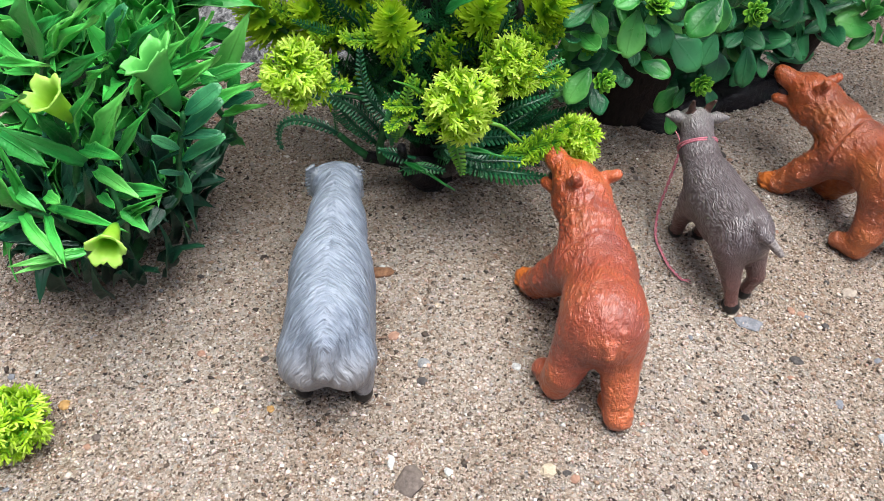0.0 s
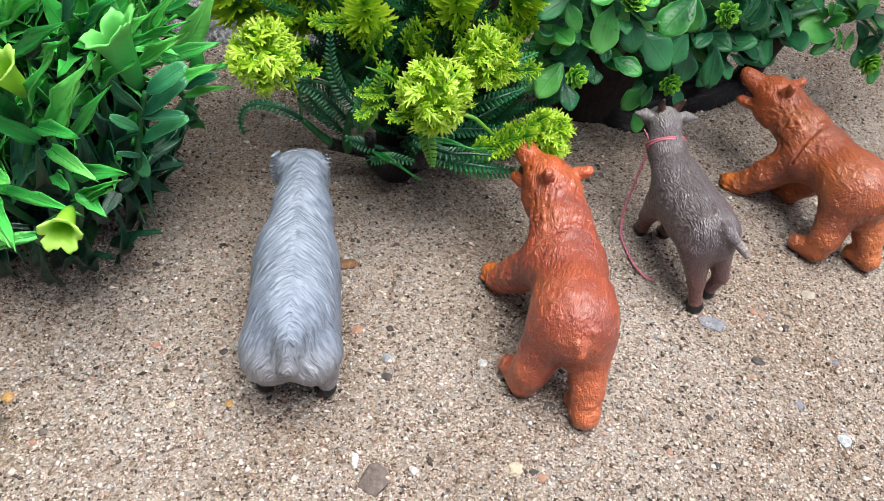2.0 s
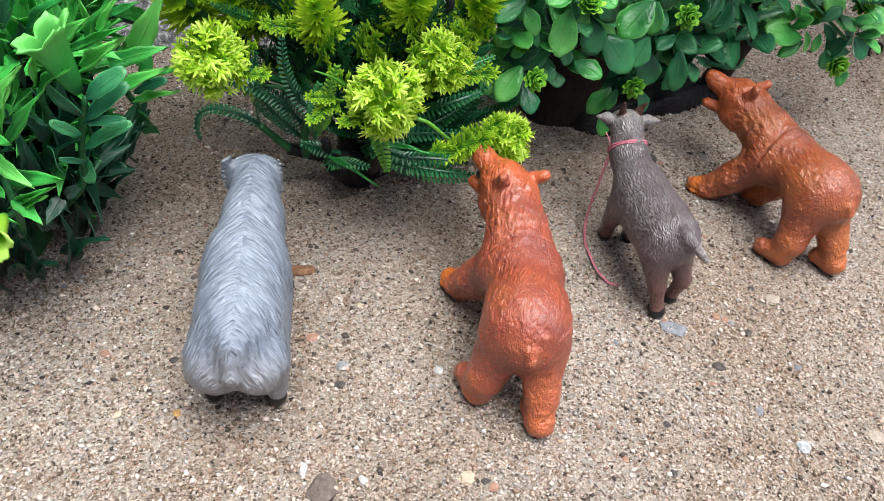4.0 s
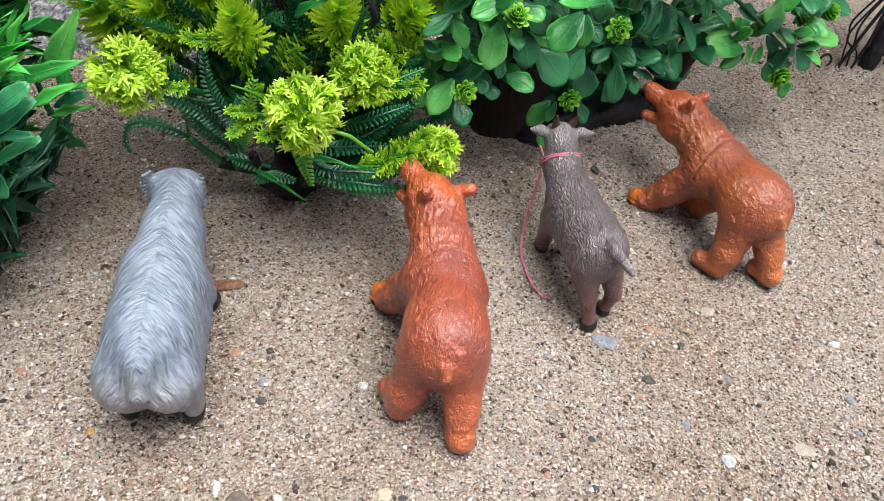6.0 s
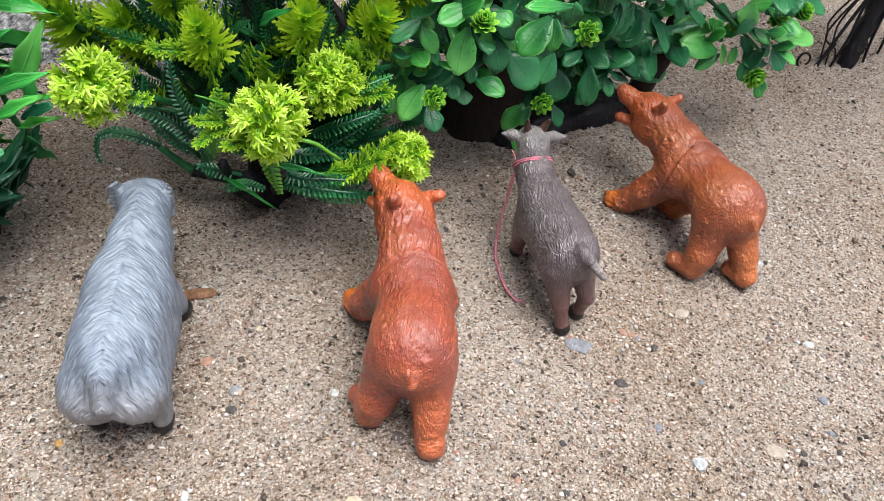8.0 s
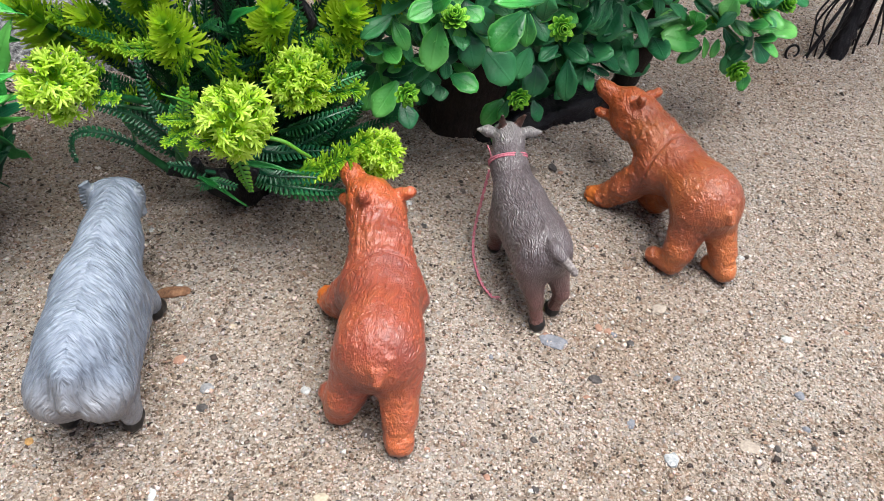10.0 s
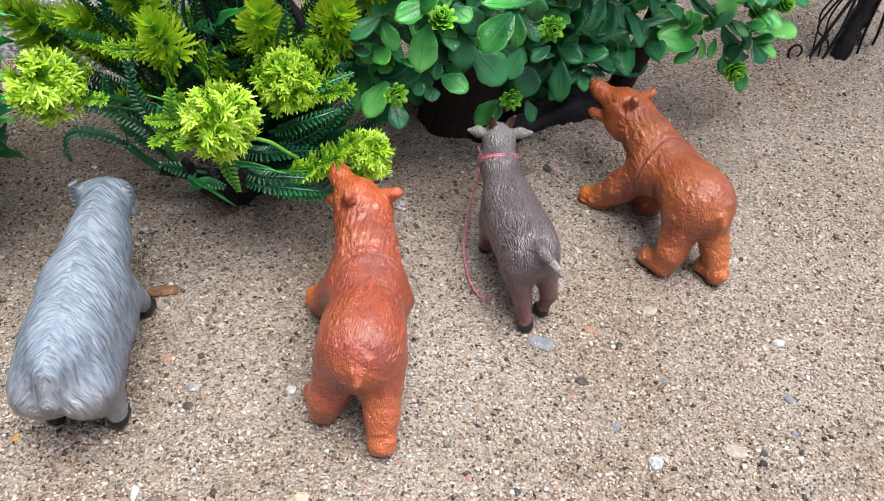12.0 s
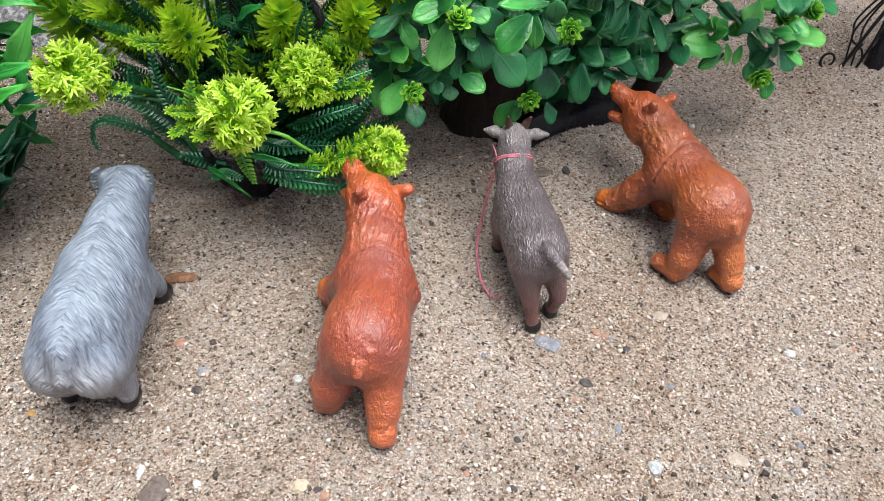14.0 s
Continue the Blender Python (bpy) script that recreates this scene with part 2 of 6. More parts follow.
SAND, GRAINS, CONCRETE = sand_material(), grain_material(), concrete_material()
BRIGHT_LEAF = leaf_material("bright_green_leaf", (0.018, 0.25, 0.042), (0.066, 0.53, 0.082), (0.25, 0.76, 0.17), 0.40, rim=0.4)
# dark copy of the leaf colour, imitating shade low down and within
DARK_LEAF = leaf_material("shaded_green_leaf", (0.002, 0.024, 0.016), (0.005, 0.062, 0.030), (0.024, 0.16, 0.055), 0.4, 0.10, rim=0.3)
ROUND_LEAF = leaf_material("round_green_leaf", (0.018, 0.17, 0.048), (0.062, 0.40, 0.068), (0.24, 0.68, 0.17), 0.32, rim=0.6)
# darker teal leaf colour, which also stands in for shade inside the bush
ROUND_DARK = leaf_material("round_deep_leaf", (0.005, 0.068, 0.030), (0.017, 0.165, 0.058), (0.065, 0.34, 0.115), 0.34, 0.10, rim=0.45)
FERN = leaf_material("fern_green", (0.003, 0.042, 0.022), (0.012, 0.130, 0.050), (0.070, 0.32, 0.080), 0.36, 0.10, False)
MID_LEAF = leaf_material("mid_green_leaf", (0.008, 0.13, 0.034), (0.030, 0.33, 0.060), (0.105, 0.54, 0.12), 0.4, rim=0.4)
SAGE_LEAF = leaf_material("pale_edged_leaf", (0.004, 0.060, 0.034), (0.010, 0.135, 0.058), (0.070, 0.36, 0.13), 0.46, 0.10, rim=0.8)
FERN_LIME = leaf_material("lime_fern", (0.05, 0.26, 0.03), (0.17, 0.44, 0.035), (0.40, 0.64, 0.05), 0.4, 0.2, False)
BALL = flower_material("chartreuse_petals", (0.080, 0.29, 0.010), (0.43, 0.68, 0.022), (0.74, 0.91, 0.19))
WHORL = flower_material("lime_petals", (0.09, 0.29, 0.012), (0.38, 0.63, 0.016), (0.63, 0.84, 0.06))
BUD = flower_material("green_bud_scales", (0.01, 0.13, 0.02), (0.075, 0.36, 0.03), (0.30, 0.66, 0.05), 0.25)
TRUMPET = flower_material("pale_yellow_trumpet", (0.14, 0.44, 0.04), (0.36, 0.65, 0.05), (0.52, 0.81, 0.17))
GREEN_TRUMPET = flower_material("green_trumpet_bud", (0.012, 0.15, 0.03), (0.036, 0.33, 0.055), (0.15, 0.56, 0.12), 0.2)
SPRAY = flower_material("lime_spray_petals", (0.025, 0.19, 0.020), (0.24, 0.50, 0.020), (0.52, 0.74, 0.05))
STEM = plain_material("green_stem", (0.008, 0.07, 0.02), (0.02, 0.15, 0.04), 0.45)
TRUNK = bark_material("black_plastic_trunk", (0.002, 0.002, 0.003), (0.011, 0.009, 0.013), 0.42)
BROWN_TRUNK = bark_material("brown_plastic_trunk", (0.008, 0.0055, 0.005), (0.040, 0.026, 0.021), 0.65)
BEAR_RED = bear_material("russet_bear_plastic", (0.190, 0.042, 0.032), (0.330, 0.070, 0.035), (0.52, 0.140, 0.045))
BEAR_TAN = bear_material("amber_bear_plastic", (0.175, 0.040, 0.023), (0.335, 0.080, 0.028), (0.54, 0.165, 0.042))
WOOL, HIDE = wool_material(), hide_material()
HOOF = plain_material("black_hoof", (0.008, 0.008, 0.008), (0.02, 0.018, 0.018), 0.4)
HORN = plain_material("ribbed_horn", (0.12, 0.14, 0.165), (0.26, 0.29, 0.335), 0.4)
GOAT_HORN = plain_material("brown_horn", (0.035, 0.018, 0.015), (0.11, 0.055, 0.045), 0.4)
# dark surface of the unseen side wall, chosen to cut bounced light
DARK_BLOCK = bark_material("dark_light_block", (0.03, 0.02, 0.014), (0.07, 0.045, 0.03), 0.7)
HIDE_TAIL = plain_material("pale_taupe_tail", (0.12, 0.10, 0.10), (0.34, 0.31, 0.30), 0.4, 900)
MOUTH = plain_material("dark_mouth", (0.02, 0.012, 0.014), (0.05, 0.03, 0.035), 0.5)
ROOT = root_material()
PAW = plain_material("translucent_amber_paw", (0.40, 0.095, 0.018), (0.58, 0.17, 0.035), 0.35)
STRING = plain_material("pink_string", (0.40, 0.09, 0.14), (0.60, 0.24, 0.29), 0.8, 1500, 0.0003)


# ---- building ----
class Geo:
    """Vertices and faces of one mesh, with a material slot for each face."""

    def __init__(self):
        self.v, self.f, self.m, self.uv = [], [], [], []

    def add(self, verts, faces, slot=0, uv=None):
        o = len(self.v)
        self.v += [tuple(p) for p in verts]
        self.uv += uv or [(0.25, 0.3)] * len(verts)
        self.f += [tuple(i + o for i in q) for q in faces]
        self.m += [slot] * len(faces)

    def tube(self, pts, radii, n=8, slot=0, wobble=0.0, ribs=0.0):
        pts = [Vector(p) for p in pts]
        radii = list(radii) if hasattr(radii, "__len__") else [radii] * len(pts)
        verts, side = [], None
        for i, p in enumerate(pts):
            ahead = (pts[min(i + 1, len(pts) - 1)] - pts[max(i - 1, 0)]).normalized()
            if side is None:
                side = ahead.orthogonal().normalized()
            side = (side - ahead * side.dot(ahead)).normalized()
            up = ahead.cross(side)
            for k in range(n):
                a = 2 * math.pi * k / n
                r = radii[i] * (1 + wobble * math.sin(3 * k + 1.7 * i) + 0.6 * wobble * math.sin(5.1 * k - 2.3 * i) + ribs * math.sin(5 * a + 0.16 * i) + 0.6 * ribs * math.sin(11 * a - 0.12 * i))
                verts.append(p + side * (r * math.cos(a)) + up * (r * math.sin(a)))
        faces = [(i * n + k, i * n + (k + 1) % n, (i + 1) * n + (k + 1) % n, (i + 1) * n + k) for i in range(len(pts) - 1) for k in range(n)]
        faces += [tuple(range(n - 1, -1, -1)), tuple((len(pts) - 1) * n + k for k in range(n))]
        self.add(verts, faces, slot)

    def merge(self, other, m, slot=None):
        self.add([m @ Vector(p) for p in other.v], other.f, 0, other.uv)
        self.m[-len(other.f):] = other.m if slot is None else [slot] * len(other.f)

    def mesh(self, name, *mats, smooth=True):
        me = bpy.data.meshes.new(name)
        me.from_pydata(self.v, [], self.f)
        for mat in mats:
            me.materials.append(mat)
        me.polygons.foreach_set("material_index", self.m)
        me.polygons.foreach_set("use_smooth", [smooth] * len(self.f))
        layer = me.uv_layers.new(name="leaf")
        layer.data.foreach_set("uv", [t for q in self.f for i in q for t in self.uv[i]])
        me.update()
        return me


def hang(name, mesh, parent, world_pose=None, label=""):
    """A part under a thing, given its pose in the world."""
    ob = new(name, mesh)
    ob.parent = parent
    w = world_pose if world_pose is not None else Matrix.Identity(4)
    root = parent.matrix_basis.copy()
    if parent.parent:
        root = parent.parent.matrix_basis @ root
    ob.matrix_basis = root.inverted() @ w
    return tagged(ob, label)


def root_of(name, at, label, category, group="", kind=""):
    ob = new(name)
    ob.empty_display_size = 0.01
    ob.matrix_basis = Matrix.Translation(at)
    return tagged(ob, label, category, group, kind)


def curve_pts(pts, n=12):
    """A smooth line through a few points."""
    p = [Vector(q) for q in pts]
    p = [2 * p[0] - p[1], *p, 2 * p[-1] - p[-2]]
    out = []
    for i in range(1, len(p) - 2):
        for k in range(n if i < len(p) - 3 else n + 1):
            t = k / n
            a, b, c, d = p[i - 1:i + 3]
            out.append(0.5 * (2 * b + (c - a) * t + (2 * a - 5 * b + 4 * c - d) * t * t + (3 * b - a - 3 * c + d) * t ** 3))
    return out


def aim(at, ahead, up=(0, 0, 1), scale=1.0, width=None):
    """A pose whose y axis goes along ahead and whose z axis is nearest to up."""
    y = Vector(ahead).normalized()
    z = Vector(up) - y * Vector(up).dot(y)
    z = z.normalized() if z.length > 1e-4 else y.orthogonal().normalized()
    x = y.cross(z)
    m = Matrix((x, y, z)).transposed().to_4x4()
    return Matrix.Translation(at) @ m @ Matrix.Diagonal((width or scale, scale, scale, 1))


def fuzz(p, scale, seed=0.0):
    return noise.noise(Vector(p) * scale + Vector((seed, seed * 1.7, seed * 0.3)))


# ---- the sand ----
BANK = ((0.36, 0.53, 0.15, 0.020), (0.380, 0.494, 0.016, 0.006), (0.17, 0.41, 0.08, 0.010), (-0.15, 0.27, 0.09, 0.004), (0.0, 0.33, 0.06, 0.006))


def sand_height(x, y):
    z = 0.0
    for cx, cy, r, h in BANK:
        z = z + h * np.exp(-(((x - cx) ** 2 + (y - cy) ** 2) / r ** 2) * 1.6)
    # gentle hollows and ridges
    z = z + 0.0010 * np.sin(31 * x + 17 * y + 1.0) * np.sin(43 * y - 11 * x) + 0.0006 * np.sin(97 * x + 3 * np.sin(61 * y)) * np.sin(83 * y + 2.0 * np.sin(71 * x))
    z = z + 0.0004 * np.sin(231 * x + 2 * np.sin(180 * y)) * np.sin(207 * y + 2 * np.sin(160 * x))
    return z - 0.0006


def spread(lo, hi, step, far, grow=1.35):
    inner = list(np.arange(lo, hi, step))
    out, d, p = [], step, inner[-1]
    while p < far:
        d *= grow
        p += d
        out.append(p)
    back, d, p = [], step, inner[0]
    while p > -far:
        d *= grow
        p -= d
        back.append(p)
    return np.array(back[::-1] + inner + out)


def build_sand():
    xs, ys = spread(-0.26, 0.52, 0.0026, 60), spread(0.06, 0.66, 0.0026, 60)
    gx, gy = np.meshgrid(xs, ys, indexing="ij")
    gz = sand_height(gx, gy)
    rough = np.random.default_rng(3).normal(0, 0.00022, gz.shape)
    gz = gz + rough * ((abs(gx) < 1) & (abs(gy) < 1))
    nx, ny = len(xs), len(ys)
    idx = np.arange(nx * ny).reshape(nx, ny)
    quads = np.stack([idx[:-1, :-1], idx[1:, :-1], idx[1:, 1:], idx[:-1, 1:]], -1).reshape(-1, 4)
    me = bpy.data.meshes.new("sand")
    me.from_pydata(np.stack([gx, gy, gz], -1).reshape(-1, 3).tolist(), [], quads.tolist())
    me.polygons.foreach_set("use_smooth", [True] * len(quads))
    me.materials.append(SAND)
    return tagged(new("ground", me), "pale tan coarse sand, loosely levelled, with mixed grains", "sand", kind="structure")


OCTA = np.array([(1, 0, 0), (-1, 0, 0), (0, 1, 0), (0, -1, 0), (0, 0, 1), (0, 0, -1)], float)
OCTA_F = np.array([(0, 2, 4), (2, 1, 4), (1, 3, 4), (3, 0, 4), (2, 0, 5), (1, 2, 5), (3, 1, 5), (0, 3, 5)])


def scatter_grains(count, lo, hi, box, seed, name, label, lift=0.25):
    """Loose grains: small uneven lumps half sunk in the sand, joined into one object."""
    g = np.random.default_rng(seed)
    x = g.uniform(box[0], box[1], count)
    y = box[2] + (box[3] - box[2]) * g.random(count) ** 1.15
    s = lo * (hi / lo) ** (g.random(count) ** 2.8)
    z = sand_height(x, y) + s * lift
    verts = OCTA[None] * (1 + g.normal(0, 0.28, (count, 6, 3)))
    verts = verts + g.normal(0, 0.22, (count, 6, 3))
    verts *= (s[:, None] * g.uniform(0.65, 1.2, (count, 3)))[:, None, :] * 0.5
    verts[:, :, 2] *= 0.62
    a = g.uniform(0, 6.283, count)
    c, sn = np.cos(a)[:, None], np.sin(a)[:, None]
    vx, vy = verts[:, :, 0] * c - verts[:, :, 1] * sn, verts[:, :, 0] * sn + verts[:, :, 1] * c
    verts = np.stack([vx + x[:, None], vy + y[:, None], verts[:, :, 2] + z[:, None]], -1)
    faces = (OCTA_F[None] + 6 * np.arange(count)[:, None, None]).reshape(-1, 3)
    me = bpy.data.meshes.new(name)
    me.vertices.add(count * 6), me.loops.add(len(faces) * 3), me.polygons.add(len(faces))
    me.vertices.foreach_set("co", verts.ravel())
    me.loops.foreach_set("vertex_index", faces.ravel())
    me.polygons.foreach_set("loop_start", np.arange(0, len(faces) * 3, 3))
    me.update(calc_edges=True)
    me.materials.append(GRAINS)
    return tagged(new(name, me), label, "sand", kind="stuff")


def build_slab():
    g = Geo()
    xs, ys = np.linspace(-0.536, -0.045, 60), np.linspace(0.418, 0.776, 40)
    n = len(ys)
    top = [(x, y + 0.004 * fuzz((x, y, 0), 40), 0.006 + 0.004 * fuzz((x, y, 0), 90, 2) - 0.02 * (j == 0)) for x in xs for j, y in enumerate(ys)]
    g.add(top, [(i * n + j, (i + 1) * n + j, (i + 1) * n + j + 1, i * n + j + 1) for i in range(len(xs) - 1) for j in range(n - 1)])
    o = len(g.v)
    low = [(x, y, -0.03) for x in (xs[0], xs[-1]) for y in (ys[0], ys[-1])]
    g.add(low, [(0, 1, 3, 2)])
    a, b, c, d = 0, (len(xs) - 1) * n, n - 1, len(xs) * n - 1
    g.f += [(a, c, o + 1, o), (b, o + 2, o + 3, d), (c, d, o + 3, o + 1), (a, o, o + 2, b)]
    g.m += [0] * 4
    return tagged(new("concrete_edge", g.mesh("concrete_edge", CONCRETE)), "rough grey concrete edging at the rim of the sand", "concrete", kind="structure")


def build_light_blocks():
    """Plain walls added out of view to block sky light behind and beside the plants."""
    for name, x0, x1, y0, y1, h in (("wall_back", -0.74, 3.0, 0.78, 0.98, 0.6), ("wall_side", -0.74, -0.54, -1.6, 0.78, 1.1)):
        bm = bmesh.new()
        bmesh.ops.create_cube(bm, size=1.0)
        for v in bm.verts:
            v.co = Vector(((x0 + x1) / 2 + v.co.x * (x1 - x0), (y0 + y1) / 2 + v.co.y * (y1 - y0), (h - 0.1) / 2 + v.co.z * (h + 0.1)))
        me = bpy.data.meshes.new(name)
        bm.to_mesh(me)
        bm.free()
        me.materials.append(CONCRETE if name == "wall_back" else DARK_BLOCK)
        tagged(new(name, me), "added unseen plain wall that blocks sky light", "wall", kind="structure")


LATTICE = np.random.default_rng(42).random((32, 32, 32))


def grain_noise(x, y, z):
    """Smooth random values from 0 to 1, one unit apart."""
    out = 0.0
    i, f = [], []
    for v in (x, y, z):
        k = np.floor(v).astype(int)
        t = v - k
        i.append(k % 32)
        f.append(t * t * (3 - 2 * t))
    for a in (0, 1):
        for b in (0, 1):
            for c in (0, 1):
                w = (f[0] if a else 1 - f[0]) * (f[1] if b else 1 - f[1]) * (f[2] if c else 1 - f[2])
                out = out + w * LATTICE[(i[0] + a) % 32, (i[1] + b) % 32, (i[2] + c) % 32]
    return out


# ---- toy animals: rounded bodies blended into one moulded surface ----
def moulded(name, prims, mats, h=0.0010, blend=0.004, groove=None, slim=1.0):
    """prims: rows of (start, end, start radius, end radius, slot[, blend]) in millimetres, blended smoothly and skinned as one mesh."""
    rows = [(np.array(p[0]) / 1000, np.array(p[1]) / 1000, p[2] / 1000, p[3] / 1000, p[4], (p[5] / 1000 if len(p) > 5 else blend)) for p in prims]
    lo = np.min([np.minimum(a - ra, b - rb) for a, b, ra, rb, _, _ in rows], 0) - 4 * h
    hi = np.max([np.maximum(a + ra, b + rb) for a, b, ra, rb, _, _ in rows], 0) + 4 * h
    n = np.ceil((hi - lo) / h).astype(int) + 1
    axes = [lo[i] + h * np.arange(n[i]) for i in range(3)]

    def distance(p, row):
        a, b, ra, rb, _, _ = row
        ab = b - a
        t = np.clip(((p - a) @ ab) / max(ab @ ab, 1e-12), 0, 1)
        return np.linalg.norm(p - a - t[..., None] * ab, axis=-1) - (ra + (rb - ra) * t)

    grid = np.stack(np.meshgrid(*axes, indexing="ij"), -1)
    d = None
    for row in rows:
        e = distance(grid, row)
        if d is None:
            d = e
            continue
        k = row[5]
        s = np.clip(0.5 + 0.5 * (d - e) / k, 0, 1)
        d = d + (e - d) * s - k * s * (1 - s)
    if groove is not None:
        near = abs(d) < 0.004
        q = grid[near]
        d[near] += groove(q[:, 0], q[:, 1], q[:, 2])
    inside = d < 0
    cell = np.zeros(tuple(n - 1) + (3,))
    hits = np.zeros(tuple(n - 1))
    corner = [np.array(c) for c in np.ndindex(2, 2, 2)]

    def at(arr, c):
        return arr[c[0]:n[0] - 1 + c[0], c[1]:n[1] - 1 + c[1], c[2]:n[2] - 1 + c[2]]

    for c in corner:
        for ax in range(3):
            if c[ax]:
                continue
            e = c.copy()
            e[ax] = 1
            d0, d1 = at(d, c), at(d, e)
            cross = (d0 < 0) != (d1 < 0)
            t = np.where(cross, d0 / np.where(cross, d0 - d1, 1), 0)
            for i in range(3):
                cell[..., i] += np.where(cross, c[i] + (t if i == ax else 0), 0)
            hits += cross
    live = hits > 0
    number = -np.ones(live.shape, int)
    number[live] = np.arange(live.sum())
    where = np.argwhere(live)
    verts = lo + h * (where + cell[live] / hits[live][:, None])
    faces = []
    for ax in range(3):
        u, w = (ax + 1) % 3, (ax + 2) % 3
        sl0, sl1 = [slice(1, -1)] * 3, [slice(1, -1)] * 3
        sl0[ax], sl1[ax] = slice(0, -1), slice(1, None)
        a, b = inside[tuple(sl0)], inside[tuple(sl1)]
        for flip in (False, True):
            pos = np.argwhere((a & ~b) if not flip else (~a & b))
            off = np.ones(3, int)
            off[ax] = 0
            pos = pos + off
            quad = []
            for du, dw in ((0, 0), (-1, 0), (-1, -1), (0, -1)):
                q = pos.copy()
                q[:, u] += du
                q[:, w] += dw
                quad.append(number[q[:, 0], q[:, 1], q[:, 2]])
            quad = np.stack(quad, -1)
            faces.append(quad[:, ::-1] if flip else quad)
    faces = np.concatenate(faces)
    mid = verts[faces].mean(1)
    slots = np.array([r[4] for r in rows])[np.argmin(np.stack([distance(mid, r) for r in rows]), 0)]
    verts[:, 0] *= slim
    me = bpy.data.meshes.new(name)
    me.from_pydata(verts.tolist(), [], faces.tolist())
    for mat in mats:
        me.materials.append(mat)
    me.polygons.foreach_set("material_index", slots.astype(np.int32))
    me.polygons.foreach_set("use_smooth", [True] * len(faces))
    me.update()
    return me


def bear_mesh(name, fur):
    p = [
        ((0, -12, 38.2), (0.5, 16, 37.8), 15.2, 13.6, 0, 5),
        ((0, -14, 37.6), (0, -8, 38), 15.0, 15.0, 0, 5),
        ((0.5, 16, 38.6), (-2, 31, 43.4), 12.8, 11.4, 0, 6),
        ((-2, 31, 43), (-4, 44, 46.5), 11.6, 10.8, 0, 5),
        ((-5.0, 46, 48), (-7.5, 50.5, 51), 11.4, 10.1, 0, 4),
        ((-9, 45.5, 43), (-11, 49, 43), 7.2, 6.2, 0, 4),
        ((0.5, 53.5, 44.5), (-2.5, 56, 45), 7.0, 5.8, 0, 4),
        ((-8.4, 52.0, 50.4), (-16.4, 62.0, 55.2), 7.0, 4.4, 0, 3),
        ((-16.4, 62.0, 55.2), (-18.2, 64.2, 56.8), 4.2, 3.3, 0, 2.5),
        ((-8, 51, 43.6), (-19.0, 60.0, 43.8), 5.6, 2.6, 0, 1.6),
        ((-10, 53.0, 47.5), (-17.0, 60.0, 47.6), 2.8, 1.9, 2, 0.4),
        ((-9.6, 43.0, 56.4), (-10.8, 40.8, 61.6), 2.9, 2.5, 0, 1.0),
        ((-12.2, 43.6, 57.4), (-12.8, 42.2, 60.8), 1.6, 1.2, 0, 0.8),
        ((3.8, 52.2, 53.8), (8.0, 51.4, 56.8), 3.1, 2.6, 0, 1.2),
        ((-13.2, 50.6, 55.8), (-13.8, 51.6, 55.4), 2.4, 1.8, 0, 1.4),
        ((-4.2, 56.4, 55.6), (-5.2, 57.2, 55.2), 2.4, 1.8, 0, 1.4),
        ((-7, 20, 33), (-15, 27, 19), 11.0, 7.6, 0, 6),
        ((-15, 27, 19), (-20, 34.5, 7.5), 7.4, 6.0, 0, 3),
        ((-20, 36, 6.5), (-24, 40, 5.2), 5.8, 4.6, 1, 3),
        ((8, 17, 30), (8, 19, 15), 10, 7.0, 0, 5),
        ((8, 19, 15), (6, 24, 6), 6.8, 5.6, 0, 3),
        ((6, 24, 5.5), (4, 30, 4.5), 5.6, 4.3, 0, 2),
        ((-6.8, -14, 31), (-11.8, -18, 14), 10.6, 7.2, 0, 4),
        ((-11.8, -18, 14), (-13.2, -18, 7), 7.0, 5.7, 0, 3),
        ((-13.4, -18, 5.6), (-18.2, -10, 4.8), 5.4, 4.4, 0, 3),
        ((6.8, -15, 31), (9.2, -25, 15), 10.2, 6.5, 0, 4),
        ((9.2, -25, 15), (9.8, -30.8, 6.5), 6.3, 5.2, 0, 3),
        ((9.8, -31, 5.5), (7.2, -23, 4.6), 5.0, 4.2, 0, 3),
        ((-0.3, -28.0, 41.5), (-0.3, -30.2, 39.2), 2.8, 2.0, 0, 2.0),
    ]
    for side in (-1.9, 0.6, 3.0):
        p.append(((-22.8 + 0.7 * side, 40.6 + side * 0.9, 4.6), (-25.0 + 0.7 * side, 43.2 + 0.9 * side, 4.0), 2.2, 1.6, 1, 0.8))

    def groove(x, y, z):
        line = 0.0192 - 9.0 * (x - 0.004) ** 2
        seam = 0.0013 * np.exp(-((y - line) / 0.0007) ** 2) * (z > 0.034)
        lip = np.where((y < line) & (y > line - 0.006) & (z > 0.03), 0.0008 * (y - line + 0.006) / 0.006, 0)
        for cx, cy, cz, r in ((-13.2, 42.8, 60.6, 2.1), (7.2, 54.6, 57.6, 2.0)):
            e = ((x - cx / 1000) ** 2 + (y - cy / 1000) ** 2 + (z - cz / 1000) ** 2) / (r / 1000) ** 2
            seam = seam + 0.0013 * np.exp(-e)
        wide = grain_noise(x * 300, y * 300, z * 300)
        bend = (wide - 0.5) * 2.4
        # tufts that lie back, coarse over the neck and fine over the rump
        ruff = np.clip((y - 0.018) / 0.008, 0, 1) * np.clip((0.046 - y) / 0.008, 0, 1)
        face = np.clip((y - 0.040) / 0.006, 0, 1)
        tuft = grain_noise(x * 520 + bend, y * 230 + bend, z * 430) - 0.5
        hair = grain_noise(x * 1150 + bend, y * 330 + 2 * bend, z * 700 + bend) - 0.5
